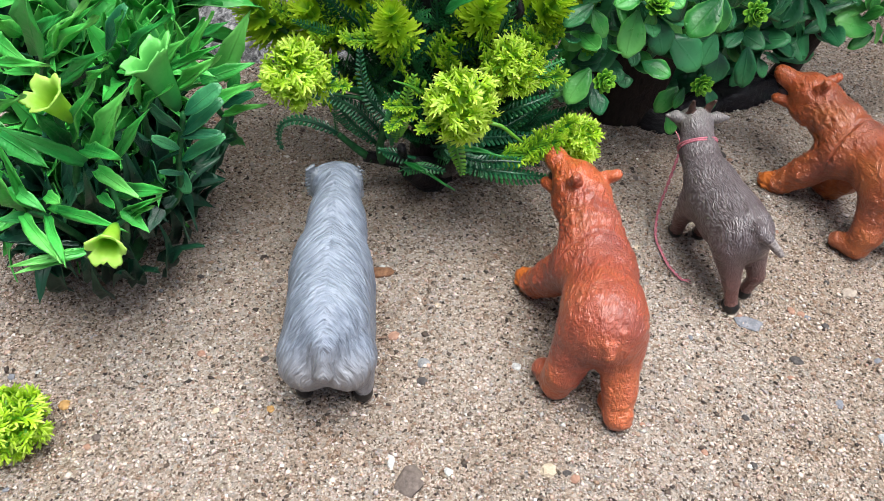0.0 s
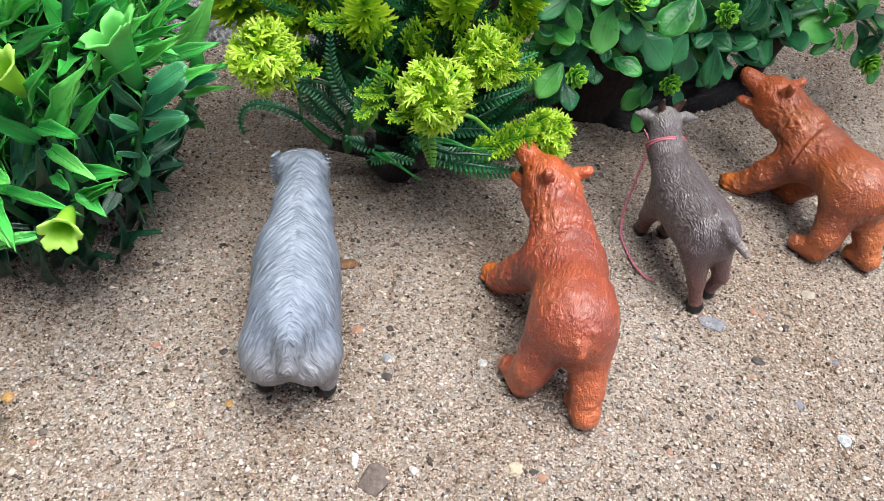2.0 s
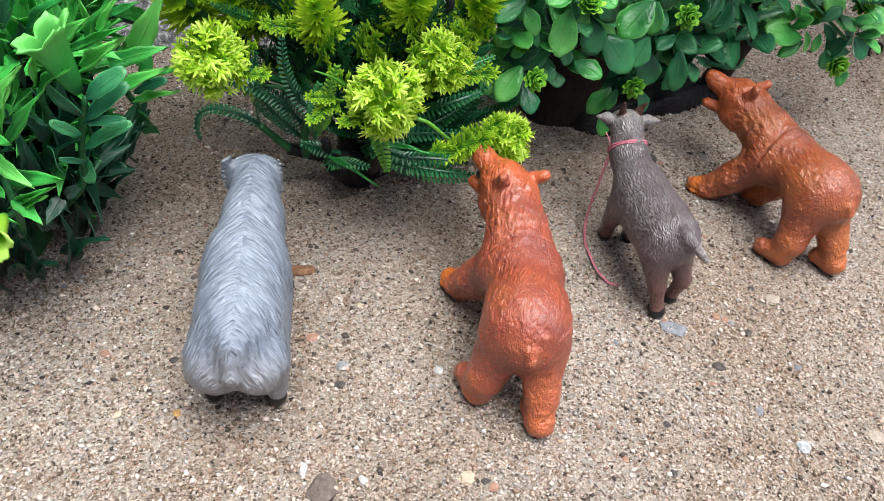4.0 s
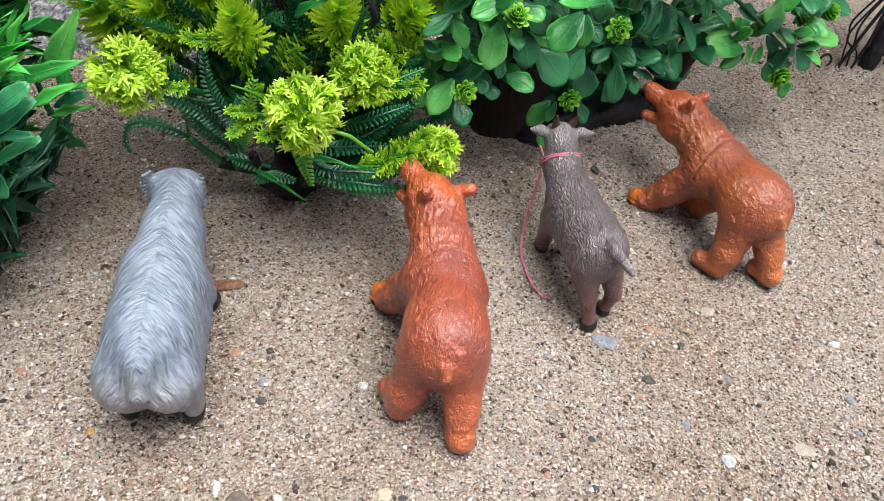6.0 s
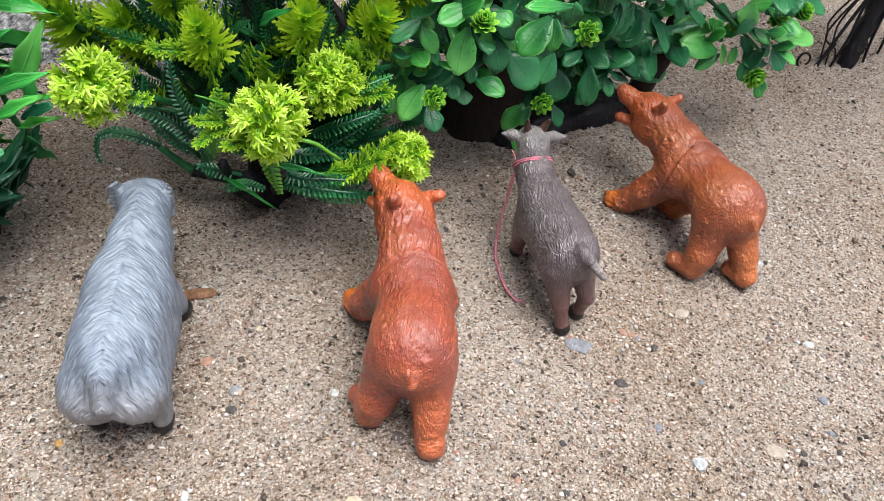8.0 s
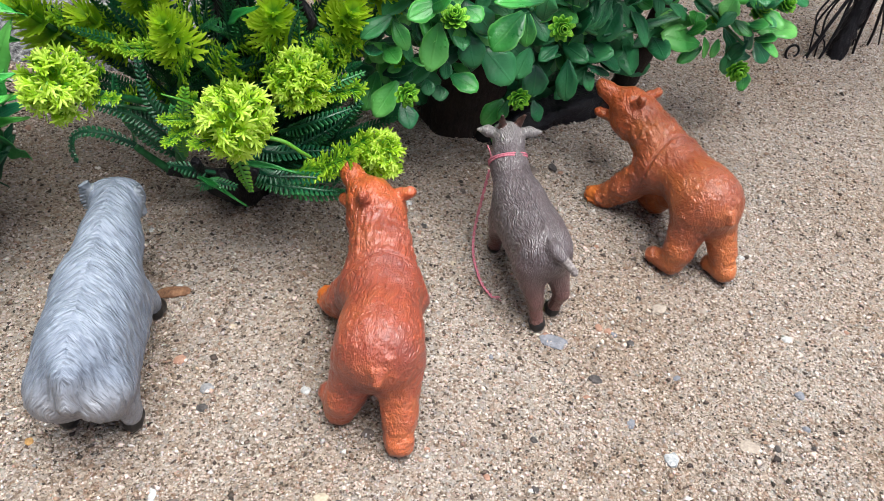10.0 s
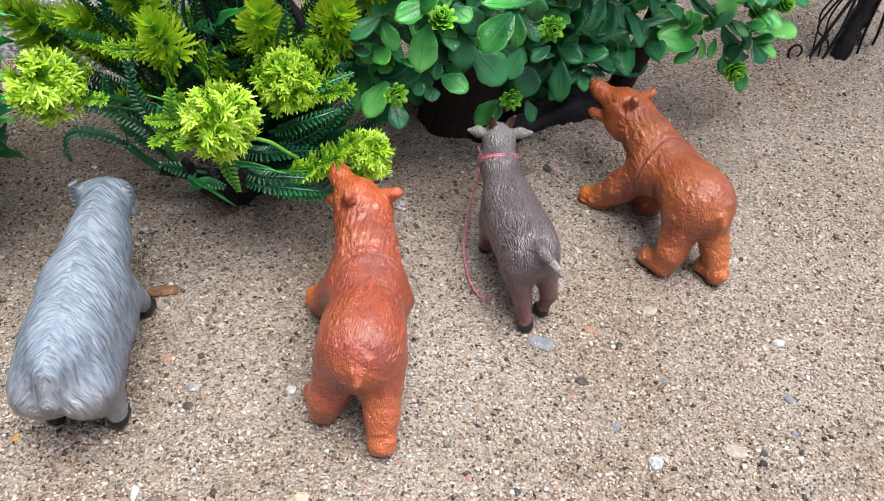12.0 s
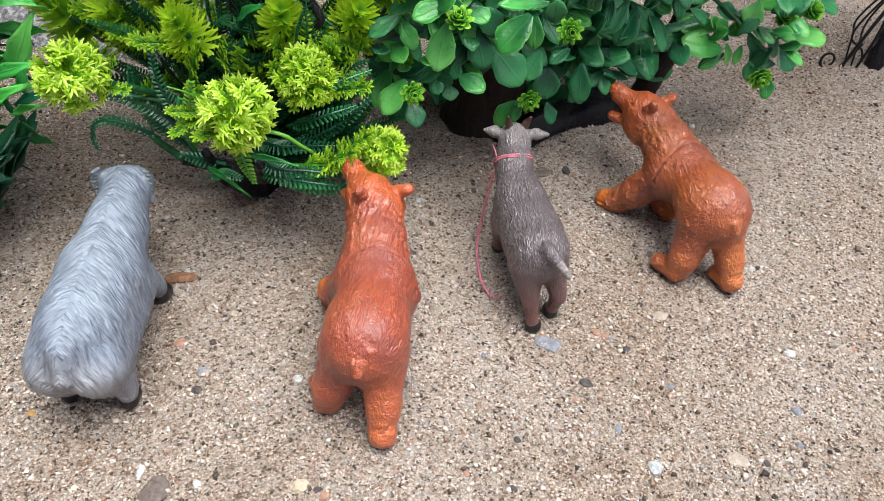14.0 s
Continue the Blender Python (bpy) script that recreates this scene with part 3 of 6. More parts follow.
        return seam - lip + (wide - 0.5) * 0.0004 + (grain_noise(x * 640 + bend, y * 640, z * 640) - 0.5) * 0.0005 + tuft * (0.0002 + 0.0010 * ruff - 0.0001 * face) + hair * (0.00035 + 0.0008 * ruff - 0.0002 * face)

    return moulded(name, p, [fur, PAW, MOUTH], groove=groove, slim=0.98, h=0.00055)


def sheep_mesh():
    p = [
        ((0, -22, 34.5), (0, 5, 35.5), 18.6, 18.0, 0, 5),
        ((0, 5, 36), (1, 26, 42), 17.5, 12.5, 0, 5),
        ((1, 26, 42.5), (0.5, 42, 46), 13.4, 10.2, 0, 5),
        ((-4.6, 46.5, 46.6), (5.0, 47, 46.6), 7.6, 7.6, 0, 2.5),
        ((0, 48, 45), (0, 57, 35), 8.0, 5.0, 0, 4),
        ((-8.5, -26, 24), (-9, 12, 24), 11.5, 9.5, 0, 6),
        ((8.5, -26, 24), (10, 14, 24), 11.5, 9.5, 0, 6),
        ((-8.5, -30, 29), (-8, -26, 22), 12.5, 11, 0, 3),
        ((8.5, -30, 29), (8, -26, 22), 12.5, 11, 0, 3),
        ((0, -35.5, 42), (-0.5, -41.5, 34), 5.5, 3.6, 0, 4),
        ((13.5, -27, 17), (15, -26.5, 9), 6.5, 4.8, 0, 3),
        ((-11, -26, 17), (-11.5, -25, 9), 6.5, 4.8, 0, 3),
        ((15, -26.5, 4), (15.5, -24, 3), 4.6, 3.8, 1, 0.6),
        ((-11.5, -25, 4), (-11.5, -23, 3), 4.4, 3.8, 1, 0.6),
        ((11, 22, 17), (13.5, 26, 9), 6.0, 4.2, 0, 3),
        ((-9, 22, 17), (-10, 27, 9), 6.0, 4.2, 0, 3),
        ((14, 27, 4.2), (15, 29.5, 3.2), 4.4, 3.8, 1, 0.6),
        ((-10, 28, 4.2), (-10, 30, 3.2), 4.4, 3.8, 1, 0.6),
    ]
    # curled ribbed horns beside the head
    for side in (-1, 1):
        p.append(((side * 10.0, 46.0, 51.5), (side * 11.2, 44.6, 42.0), 2.0, 2.0, 2, 1.2))
        for i in range(9):
            p.append(((side * 10.6, 45.6, 55.6 - 1.6 * i), (side * (15.0 - 0.25 * abs(i - 4)), 43.8, 54.6 - 1.6 * i), 0.75, 0.45, 2, 0.3))

    def groove(x, y, z):
        ax = np.sqrt((x - 0.0006 * np.sin(170 * y)) ** 2 + 0.0025 ** 2)
        sweep = 0.50 + 0.5 * np.clip((-0.012 - y) / 0.02, 0, 1)
        u = y + sweep * ax + 0.05 * z
        w = grain_noise(x * 190, y * 190, z * 190)
        u = u + (w - 0.5) * 0.0034
        lock = grain_noise(u * 430, ax * 70 + 9 * (x > 0), z * 70) - 0.5
        strand = grain_noise(u * 780, ax * 150 + 5 * (x > 0), z * 150) - 0.5
        line = 0.0003 * np.exp(-(x / 0.0009) ** 2) * (z > 0.04) * (grain_noise(y * 220, x * 0, x * 0) > 0.5)
        return (lock * 0.0008 + strand * 0.0009 + (w - 0.5) * 0.0005 + line) * np.clip((z - 0.008) / 0.004, 0, 1) * (y < 0.052)

    return moulded("sheep_figurine", p, [WOOL, HOOF, HORN], groove=groove, h=0.00060, slim=0.84)


def goat_mesh():
    p = [
        ((2.5, -14, 35.6), (0, 14, 36), 13.0, 12.2, 0, 5),
        ((2, -4, 33), (0.5, 8, 33), 13.4, 12.4, 0, 5),
        ((-0.5, 17, 38), (-1.2, 33, 43.5), 10.6, 8.2, 0, 5),
        ((-1.2, 33, 43.5), (0.5, 44, 49.5), 8.0, 7.0, 0, 4),
        ((0.5, 44, 50.5), (1, 50, 48), 7.2, 6.2, 0, 3),
        ((1, 50, 48), (1.5, 60, 42), 5.4, 3.6, 0, 3),
        ((-5, 46.5, 52), (-9.5, 47.3, 53), 2.0, 2.6, 0, 1.5),
        ((-9.5, 47.3, 53), (-14, 48, 53.4), 2.6, 0.9, 0, 1),
        ((6, 46, 52), (11, 45.7, 52.5), 2.0, 2.6, 0, 1.5),
        ((11, 45.7, 52.5), (16.5, 45.4, 52.5), 2.6, 0.9, 0, 1),
        ((-2.8, 46, 55), (-3.8, 45.5, 59), 2.0, 1.6, 2, 1),
        ((-3.8, 45.5, 59), (-4.6, 44, 63), 1.6, 0.7, 2, 0.6),
        ((3.8, 46, 55), (5.0, 45.5, 59), 2.0, 1.6, 2, 1),
        ((5.0, 45.5, 59), (6.2, 44, 63), 1.6, 0.7, 2, 0.6),
        ((-6, 15, 27), (-5.2, 22, 13), 7.4, 3.9, 0, 4),
        ((-5.2, 22, 13), (-4.5, 23.5, 4.5), 3.7, 3.3, 0, 2),
        ((-4.5, 23.8, 3), (-4.6, 25.4, 2.4), 3.5, 3.0, 1, 0.6),
        ((6.5, 14, 27), (7, 19, 13), 7.2, 3.9, 0, 4),
        ((7, 19, 13), (7, 21, 4.5), 3.7, 3.3, 0, 2),
        ((7, 21.3, 3), (7, 23, 2.4), 3.5, 3.0, 1, 0.6),
        ((-3, -17, 30), (0, -23, 15), 8.2, 3.8, 0, 3),
        ((0, -23, 15), (2.0, -26, 4.5), 3.5, 2.9, 0, 2),
        ((2.6, -26, 2.8), (2.4, -24.2, 2.3), 3.8, 3.2, 1, 0.6),
        ((8.5, -15, 30), (13.4, -20.5, 15), 7.4, 3.4, 0, 3),
        ((13.4, -20.5, 15), (12.6, -18.4, 4.5), 3.2, 2.8, 0, 2),
        ((12.4, -18.2, 2.8), (12.2, -16.6, 2.3), 3.5, 3.0, 1, 0.6),
        ((2.6, -23.0, 45.0), (5.5, -27, 43.0), 3.0, 2.4, 0, 2.0),
        ((5.5, -27, 43.0), (10.5, -31.5, 38.5), 2.3, 1.5, 3, 0.8),
    ]

    def groove(x, y, z):
        w = grain_noise(x * 260, y * 260, z * 260)
        bend = (w - 0.5) * 2
        stroke = grain_noise(x * 1150 + bend, y * 330 + bend + 7, z * 480) - 0.5
        back = np.clip(1 - abs(y) / 0.030, 0, 1) + 0.35
        spine = -0.0005 * np.exp(-((x - 0.001) / 0.0012) ** 2) * (z > 0.04)
        return stroke * 0.0002 * back * (z > 0.010) + spine + (w - 0.5) * 0.0004

    return moulded("goat_figurine", p, [HIDE, HOOF, GOAT_HORN, HIDE_TAIL], groove=groove, h=0.00060, slim=0.96)


def build_toys():
    a = tagged(new("bear_figurine", bear_mesh("bear_russet", BEAR_RED)), "glossy russet plastic bear with open mouth, nosing the fern bush", "toy bear", "toy bears")
    a.matrix_basis = pose(0.066, 0.211, -0.0008, 0, 0, 0)
    b = tagged(new("bear_figurine", bear_mesh("bear_amber", BEAR_TAN)), "amber-brown plastic bear with open mouth beside the black root", "toy bear", "toy bears")
    b.matrix_basis = pose(0.2065, 0.3070, 0.0004, 0, 0, 22) @ Matrix.Scale(0.97, 4)
    s = tagged(new("sheep_figurine", sheep_mesh()), "grey long-haired plastic sheep with black hooves on the sand", "toy sheep")
    s.matrix_basis = pose(-0.036, 0.21, -0.0005, 0, 0, 5)
    g = tagged(new("goat_figurine", goat_mesh()), "taupe plastic goat with short horns and a pink string collar", "toy goat")
    g.matrix_basis = pose(0.126, 0.270, -0.0005, 0, 0, 11)


def build_string():
    """The pink string: a loop round the goat's neck and a loose end trailing over the sand."""
    root = root_of("pink_string", (0.1165, 0.303, 0.043), "thin pink twisted string tied round the goat's neck, trailing on sand", "string")
    g = Geo()
    mid, ax = Vector((0.1180, 0.3040, 0.0444)), Vector((-0.17, 0.80, 0.50)).normalized()
    u = ax.orthogonal().normalized()
    w = ax.cross(u)
    for k in range(2):
        ring = [mid + ax * (0.0010 * k - 0.0004 + 0.0003 * math.sin(3 * a + k)) + (u * math.cos(a) + w * math.sin(a)) * (0.0086 + 0.0002 * math.sin(5 * a)) for a in np.linspace(0, 2 * math.pi, 40)]
        g.tube(ring, 0.00048, 6)
    hang("loop", g.mesh("string_loop", STRING), root)
    line = curve_pts([(0.1100, 0.3010, 0.041), (0.1085, 0.2985, 0.026), (0.1072, 0.296, 0.010), (0.1073, 0.289, 0.0012), (0.1082, 0.279, 0.0012), (0.1105, 0.268, 0.0014), (0.1150, 0.2595, 0.0014)], 14)
    g = Geo()
    for k in range(2):
        tw = [p + Vector((math.cos(i * 0.9 + math.pi * k), math.sin(i * 0.9 + math.pi * k) * 0.6, math.sin(i * 0.9 + math.pi * k) * 0.5)) * 0.00045 for i, p in enumerate(line)]
        g.tube(tw, 0.00036, 6)
    hang("loose_end", g.mesh("string_end", STRING), root)
    g = Geo()
    for k in range(7):
        e = line[-1] + Vector((0.002 + 0.002 * random.random(), -0.003 + 0.004 * random.random(), 0.0006 * random.random()))
        g.tube([line[-2], (line[-1] + e) / 2 + Vector((0, 0, 0.0004)), e], [0.0002, 0.00016, 0.0001], 4)
    hang("frayed_tip", g.mesh("string_fray", STRING), root)
    g = Geo()
    g.tube(curve_pts([(0.1112, 0.3035, 0.042), (0.1100, 0.3075, 0.0455), (0.1085, 0.3110, 0.047)], 6), 0.0003, 5)
    hang("short_end", g.mesh("string_short", STRING), root)


# ---- leaves and flowers ----
def leaf_geo(length, width, kind, droop, fold, twist=0.0, nu=8, nv=2, thick=0.0003):
    """A leaf from the origin along y, its face to z, with a midrib fold, a droop and a thickness."""
    rows = []
    for i in range(nu + 1):
        u = i / nu
        if kind == "lance":
            w = (u + 0.06) ** 0.42 * (1 - u) ** 0.95 * 1.66
        elif kind == "oval":
            w = (u + 0.03) ** 0.62 * (1.02 - u) ** 0.45 * 1.36
        elif kind == "round":
            w = math.sin(math.pi * min(1, (0.04 + 0.96 * u)) ** 1.35) ** 0.62 if u < 1 else 0.12
            w = max(w, 0.16)
        else:
            w = 0.35 + 0.65 * u
        row = []
        for j in range(-nv, nv + 1):
            v = j / nv
            x = v * w * width / 2 * (1 + (0.10 if kind == "lance" else 0.05) * math.sin(17 * u + 3 * v + 9 * droop))
            z = -droop * length * u * u + fold * abs(x) + (0.13 if kind == "lance" else 0.06) * width * math.sin(9 * u + 2.5 * v + 5 * twist) * abs(v)
            a = twist * u
            row.append(Vector((x * math.cos(a), u * length - 0.3 * droop * droop * length * u ** 3, z + x * math.sin(a))))
        rows.append(row)
    g, k = Geo(), 2 * nv + 1
    up = [p for r in rows for p in r]
    down = [p - Vector((0, 0, thick)) for p in up]
    n = len(up)
    top = [(i * k + j, i * k + j + 1, (i + 1) * k + j + 1, (i + 1) * k + j) for i in range(nu) for j in range(k - 1)]
    low = [tuple(n + q for q in reversed(f)) for f in top]
    rim = []
    for i in range(nu):
        rim += [(i * k, (i + 1) * k, n + (i + 1) * k, n + i * k), ((i + 1) * k + k - 1, i * k + k - 1, n + i * k + k - 1, n + (i + 1) * k + k - 1)]
    rim += [(nu * k + j, nu * k + j + 1, n + nu * k + j + 1, n + nu * k + j) for j in range(k - 1)]
    g.add(up + down, top + low + rim)
    g.uv = [(j / (k - 1), i / nu) for i in range(nu + 1) for j in range(k)] * 2
    return g


def antler_geo(length, spread_w, curl=0.0, thick=0.12):
    """A forked petal: a stout stalk that divides into blunt tines."""
    g = Geo()
    w = spread_w * thick

    def at(x, y, lift=0.0):
        return (x, y, curl * (y / length) ** 2 * length + lift)

    def tine(x0, y0, x1, y1, w0):
        dx, dy = x1 - x0, y1 - y0
        r = math.hypot(dx, dy)
        nx, ny = -dy / r * w0, dx / r * w0
        mx, my = x0 + dx * 0.72, y0 + dy * 0.72
        low = y0 / length, my / length, y1 / length
        # a raised middle line gives each tine its thickness
        g.add([at(x0 - nx, y0 - ny), at(x0 + nx, y0 + ny), at(mx + nx, my + ny), at(mx - nx, my - ny), at(x1 + nx * 0.3, y1 + ny * 0.3), at(x1 - nx * 0.3, y1 - ny * 0.3), at(x0, y0, w0 * 0.7), at(mx, my, w0 * 0.7)],
              [(0, 6, 7, 3), (6, 1, 2, 7), (7, 2, 4), (7, 4, 5), (3, 7, 5)], 0, [(0.5, q) for q in (low[0], low[0], low[1], low[1], low[2], low[2], low[0], low[1])])

    tine(0, 0, 0, length, w)
    for s in (-1, 1):
        tine(0, length * 0.50, s * spread_w * 0.46, length * 0.86, w * 0.85)
        tine(s * spread_w * 0.23, length * 0.68, s * spread_w * 0.56, length * 0.70, w * 0.7)
        tine(0, length * 0.26, s * spread_w * 0.40, length * 0.56, w * 0.75)
    return g


def fan_geo(length, width, curl=0.2):
    """A broad strap petal that widens and ends in forked fingers."""
    g = Geo()

    def at(x, y):
        return (x * width, y * length, curl * y * y * length + 0.16 * width * x * x)

    pts = [(-0.18, 0), (0.18, 0), (-0.36, 0.42), (0.36, 0.42), (0.0, 0.46), (-0.20, 0.56), (0.20, 0.56)]
    faces = [(0, 1, 3, 4, 2), (2, 4, 5), (4, 3, 6)]
    # fingers: foot left, foot right, and a blunt tip
    for a, b, tip in ((2, 5, (-0.56, 0.86)), (5, 4, (-0.22, 1.02)), (4, 6, (0.22, 1.00)), (6, 3, (0.56, 0.88))):
        n = len(pts)
        pts += [(tip[0] - 0.05, tip[1]), (tip[0] + 0.05, tip[1])]
        faces.append((a, b, n + 1, n))
    for x, y, u, v in ((-0.46, 0.62, -0.74, 0.70), (0.46, 0.62, 0.74, 0.70), (-0.20, 0.76, -0.38, 0.92), (0.20, 0.76, 0.40, 0.90)):
        n = len(pts)
        pts += [(x, y - 0.05), (x, y + 0.05), (u, v)]
        faces.append((n, n + 1, n + 2))
    g.add([at(*p) for p in pts], faces, 0, [(0.5, p[1]) for p in pts])
    return g


def ball_mesh(seed, radius, count, name):
    """A pompom of forked petals on a small core."""
    r = random.Random(seed)
    g = Geo()
    petals = [antler_geo(radius * q, radius * w, c, 0.105) for q, w, c in ((0.52, 0.36, -0.15), (0.46, 0.40, 0.1), (0.56, 0.38, -0.3))]
    for shell, number, start, low, high in ((0, count // 2, 0.22, 0.1, 0.5), (1, count, 0.56, 0.45, 1.15)):
        for i in range(number):
            z = 1 - 1.86 * (i + 0.5) / number
            a = i * 2.39996 + shell + r.uniform(-0.2, 0.2)
            q = math.sqrt(max(0, 1 - z * z))
            d = Vector((q * math.cos(a), q * math.sin(a), z)) + Vector([r.uniform(-0.14, 0.14) for _ in range(3)])
            d.normalize()
            side = Vector([r.uniform(-1, 1) for _ in range(3)])
            side = (side - d * side.dot(d)).normalized()
            lean = r.uniform(low, high)
            g.merge(r.choice(petals), aim(d * radius * start, d * math.cos(lean) + side * math.sin(lean), d - side * 0.3, r.uniform(0.84, 1.16)))
    core = Geo()
    core.tube([(0, 0, -radius * 0.3), (0, 0, -radius * 0.15), (0, 0, radius * 0.15), (0, 0, radius * 0.3)], [radius * 0.12, radius * 0.34, radius * 0.34, radius * 0.12], 10)
    g.merge(core, Matrix.Identity(4))
    return g.mesh(name, BALL, smooth=False)


def whorl_mesh(seed, radius, height, name, mat):
    """A pagoda of open petal cups, each a little smaller than the one below."""
    r = random.Random(seed)
    g = Geo()
    rings = 5
    for k in range(rings):
        f = k / (rings - 1)
        rad = radius * (1.0 - 0.42 * f)
        n = 8 - k // 2
        petals = [fan_geo(rad, rad * w, 0.22 + 0.3 * f) for w in (0.66, 0.80)]
        for i in range(n):
            a = 2 * math.pi * (i + 0.5 * (k % 2)) / n + r.uniform(-0.15, 0.15)
            d = Vector((math.cos(a), math.sin(a), 0.18 + 0.45 * f + r.uniform(-0.16, 0.16)))
            g.merge(r.choice(petals), aim((0, 0, height * (f - 0.5)), d, (0, 0, 1), r.uniform(0.84, 1.12)))
    g.tube([(0, 0, -height * 0.9), (0, 0, height * 0.5)], [0.0012, 0.0008], 6)
    return g.mesh(name, mat, smooth=False)


def bud_mesh(seed):
    r = random.Random(seed)
    g = Geo()
    for k in range(5):
        f = k / 4
        n = 9 - k
        scale = leaf_geo(0.0068 * (1 - 0.40 * f), 0.0047 * (1 - 0.25 * f), "oval", -0.45, 0.5, nu=4, nv=2, thick=0.0003)
        for i in range(n):
            a = 2 * math.pi * (i + 0.5 * (k % 2)) / n + r.uniform(-0.12, 0.12)
            d = Vector((math.cos(a), math.sin(a), -0.10 + 1.2 * f + r.uniform(-0.12, 0.12)))
            g.merge(scale, aim((0, 0, 0.0035 * f - 0.001), d, (0, 0, 1)))
    g.tube([(0, 0, -0.008), (0, 0, 0.001)], [0.0010, 0.0009], 6)
    return g.mesh("bud", BUD)


def frond_mesh(seed, length, reach, droop):
    """A fern frond: a curved rib with pairs of narrow leaflets."""
    r = random.Random(seed)
    g = Geo()
    line = [Vector((0.10 * length * math.sin(2.2 * u + seed), length * u, -droop * length * u * u)) for u in np.linspace(0, 1, 14)]
    g.tube(line, list(np.linspace(0.0010, 0.0003, 14)), 5)
    pairs = int(length / 0.0023)
    for i in range(2, pairs):
        u = i / pairs
        k = min(int(u * 13), 12)
        p = line[k].lerp(line[k + 1], u * 13 - k)
        q = reach * math.sin(math.pi * (0.14 + 0.82 * u)) ** 0.8
        for s in (-1, 1):
            d = Vector((s, 0.55 + r.uniform(-0.1, 0.1), -0.25 + r.uniform(-0.15, 0.15))).normalized()
            w = Vector((0, 0.0011, 0.0003))
            a, b, c = p, p + d * q * 0.75, p + d * q
            lift = Vector((0, 0, 0.0004))
            g.add([a - w * 0.5, a + w, b + w * 1.1 + lift, b - w + lift, c + Vector((0, 0.0006, 0))], [(0, 1, 2, 3), (3, 2, 4)], 0, [(0.5, 0.2), (0.5, 0.2), (0.5, 0.75), (0.5, 0.75), (0.5, 1)])
    return g.mesh("frond", FERN, smooth=False)


def frond_along(pts, reach, mat, gap=0.0021, face=(0, -0.5, 0.85), stout=1.0):
    """A fern frond along a bent line: a rib with pairs of blunt leaflets that shrink to the tip."""
    g = Geo()
    line = curve_pts(pts, 10)
    n = len(line)
    g.tube(line, list(np.linspace(0.0010, 0.0004, n)), 6)
    run = [0.0]
    for a, b in zip(line, line[1:]):
        run.append(run[-1] + (b - a).length)
    d, side = gap * 2, 1
    while d < run[-1]:
        k = next(i for i in range(1, n) if run[i] >= d)
        p = line[k - 1].lerp(line[k], (d - run[k - 1]) / max(run[k] - run[k - 1], 1e-6))
        u = d / run[-1]
        ahead = (line[k] - line[k - 1]).normalized()
        up = (Vector(face) - ahead * Vector(face).dot(ahead)).normalized()
        out = ahead.cross(up)
        q = reach * min(1.0, 0.45 + 2.2 * u) * (1.08 - 0.75 * u ** 2.2)
        w = ahead * gap * 0.36 * stout
        for s in (-1, 1):
            way = (out * s + ahead * 0.42 - up * (0.16 + 0.10 * math.sin(7 * u + s))).normalized()
            a, b, c = p, p + way * q * 0.82, p + way * q
            lift = up * 0.0005
            g.add([a - w * 0.7, a + w * 0.7, b + w, b - w, c + w * 0.45, c - w * 0.45, a + lift, b + lift], [(0, 6, 7, 3), (6, 1, 2, 7), (7, 2, 4, 5), (3, 7, 5)], 0, [(0.5, 0.2), (0.5, 0.2), (0.5, 0.8), (0.5, 0.8), (0.5, 1), (0.5, 1), (0.5, 0.2), (0.5, 0.8)])
        d += gap
    return g.mesh("frond", mat, smooth=False)


def spray_mesh(seed, length, reach):
    """A lime spray: stout forked petals in pairs up a rib."""
    r = random.Random(seed)
    g = Geo()
    line = [Vector((0.08 * length * math.sin(2 * u + seed), length * u, 0.10 * length * math.sin(2.5 * u))) for u in np.linspace(0, 1, 10)]
    g.tube(line, list(np.linspace(0.0010, 0.0005, 10)), 5)
    for i in range(7):
        u = 0.24 + 0.72 * i / 6
        k = min(int(u * 9), 8)
        p = line[k].lerp(line[k + 1], u * 9 - k)
        q = reach * (1.10 - 0.35 * u)
        for s in (-1, 1):
            d = Vector((s * 0.8, 0.80 + 0.3 * u, r.uniform(-0.15, 0.5)))
            g.merge(antler_geo(q, q * 0.66, 0.15, 0.13), aim(p, d, (r.uniform(-0.4, 0.4), 0, 1), r.uniform(0.85, 1.1)))
    g.merge(antler_geo(reach * 0.9, reach * 0.7, 0.1), aim(line[-1], (0, 1, 0.1)))
    return g.mesh("spray", SPRAY, smooth=False)


ROUND_GEO = [leaf_geo(0.024, 0.0140, "round", 0.2, 0.15, 0.1, 6, 1)]
LANCE_GEO = [leaf_geo(0.035, 0.0122, "lance", dr, fo, tw, 6, 1) for dr, fo, tw in ((0.15, 0.75, 0.4), (0.62, 0.60, -0.7), (-0.22, 0.95, 0.2), (0.40, 0.45, 1.1))]
ROUND = [leaf_geo(0.024, 0.0140, "round", dr, fo, tw).mesh("round_leaf", ROUND_LEAF) for dr, fo, tw in ((0.12, 0.12, 0.0), (0.25, 0.2, 0.15), (-0.08, 0.18, -0.1))]
ROUND_D = [leaf_geo(0.024, 0.0140, "round", dr, fo, tw).mesh("round_deep_leaf", ROUND_DARK) for dr, fo, tw in ((0.15, 0.12, 0.0), (0.3, 0.2, 0.2), (0.05, 0.18, -0.15))]
BALLS = [ball_mesh(s, 0.0140, 110, "flower_ball") for s in (1, 2, 3)]
WHORLS = [whorl_mesh(s, 0.0120, 0.022, "flower_whorl", WHORL) for s in (4, 5)]
BUDS = [bud_mesh(s) for s in (6, 7)]
FRONDS = [frond_mesh(1, 0.052, 0.0058, 0.30), frond_mesh(2, 0.044, 0.0050, 0.12)]
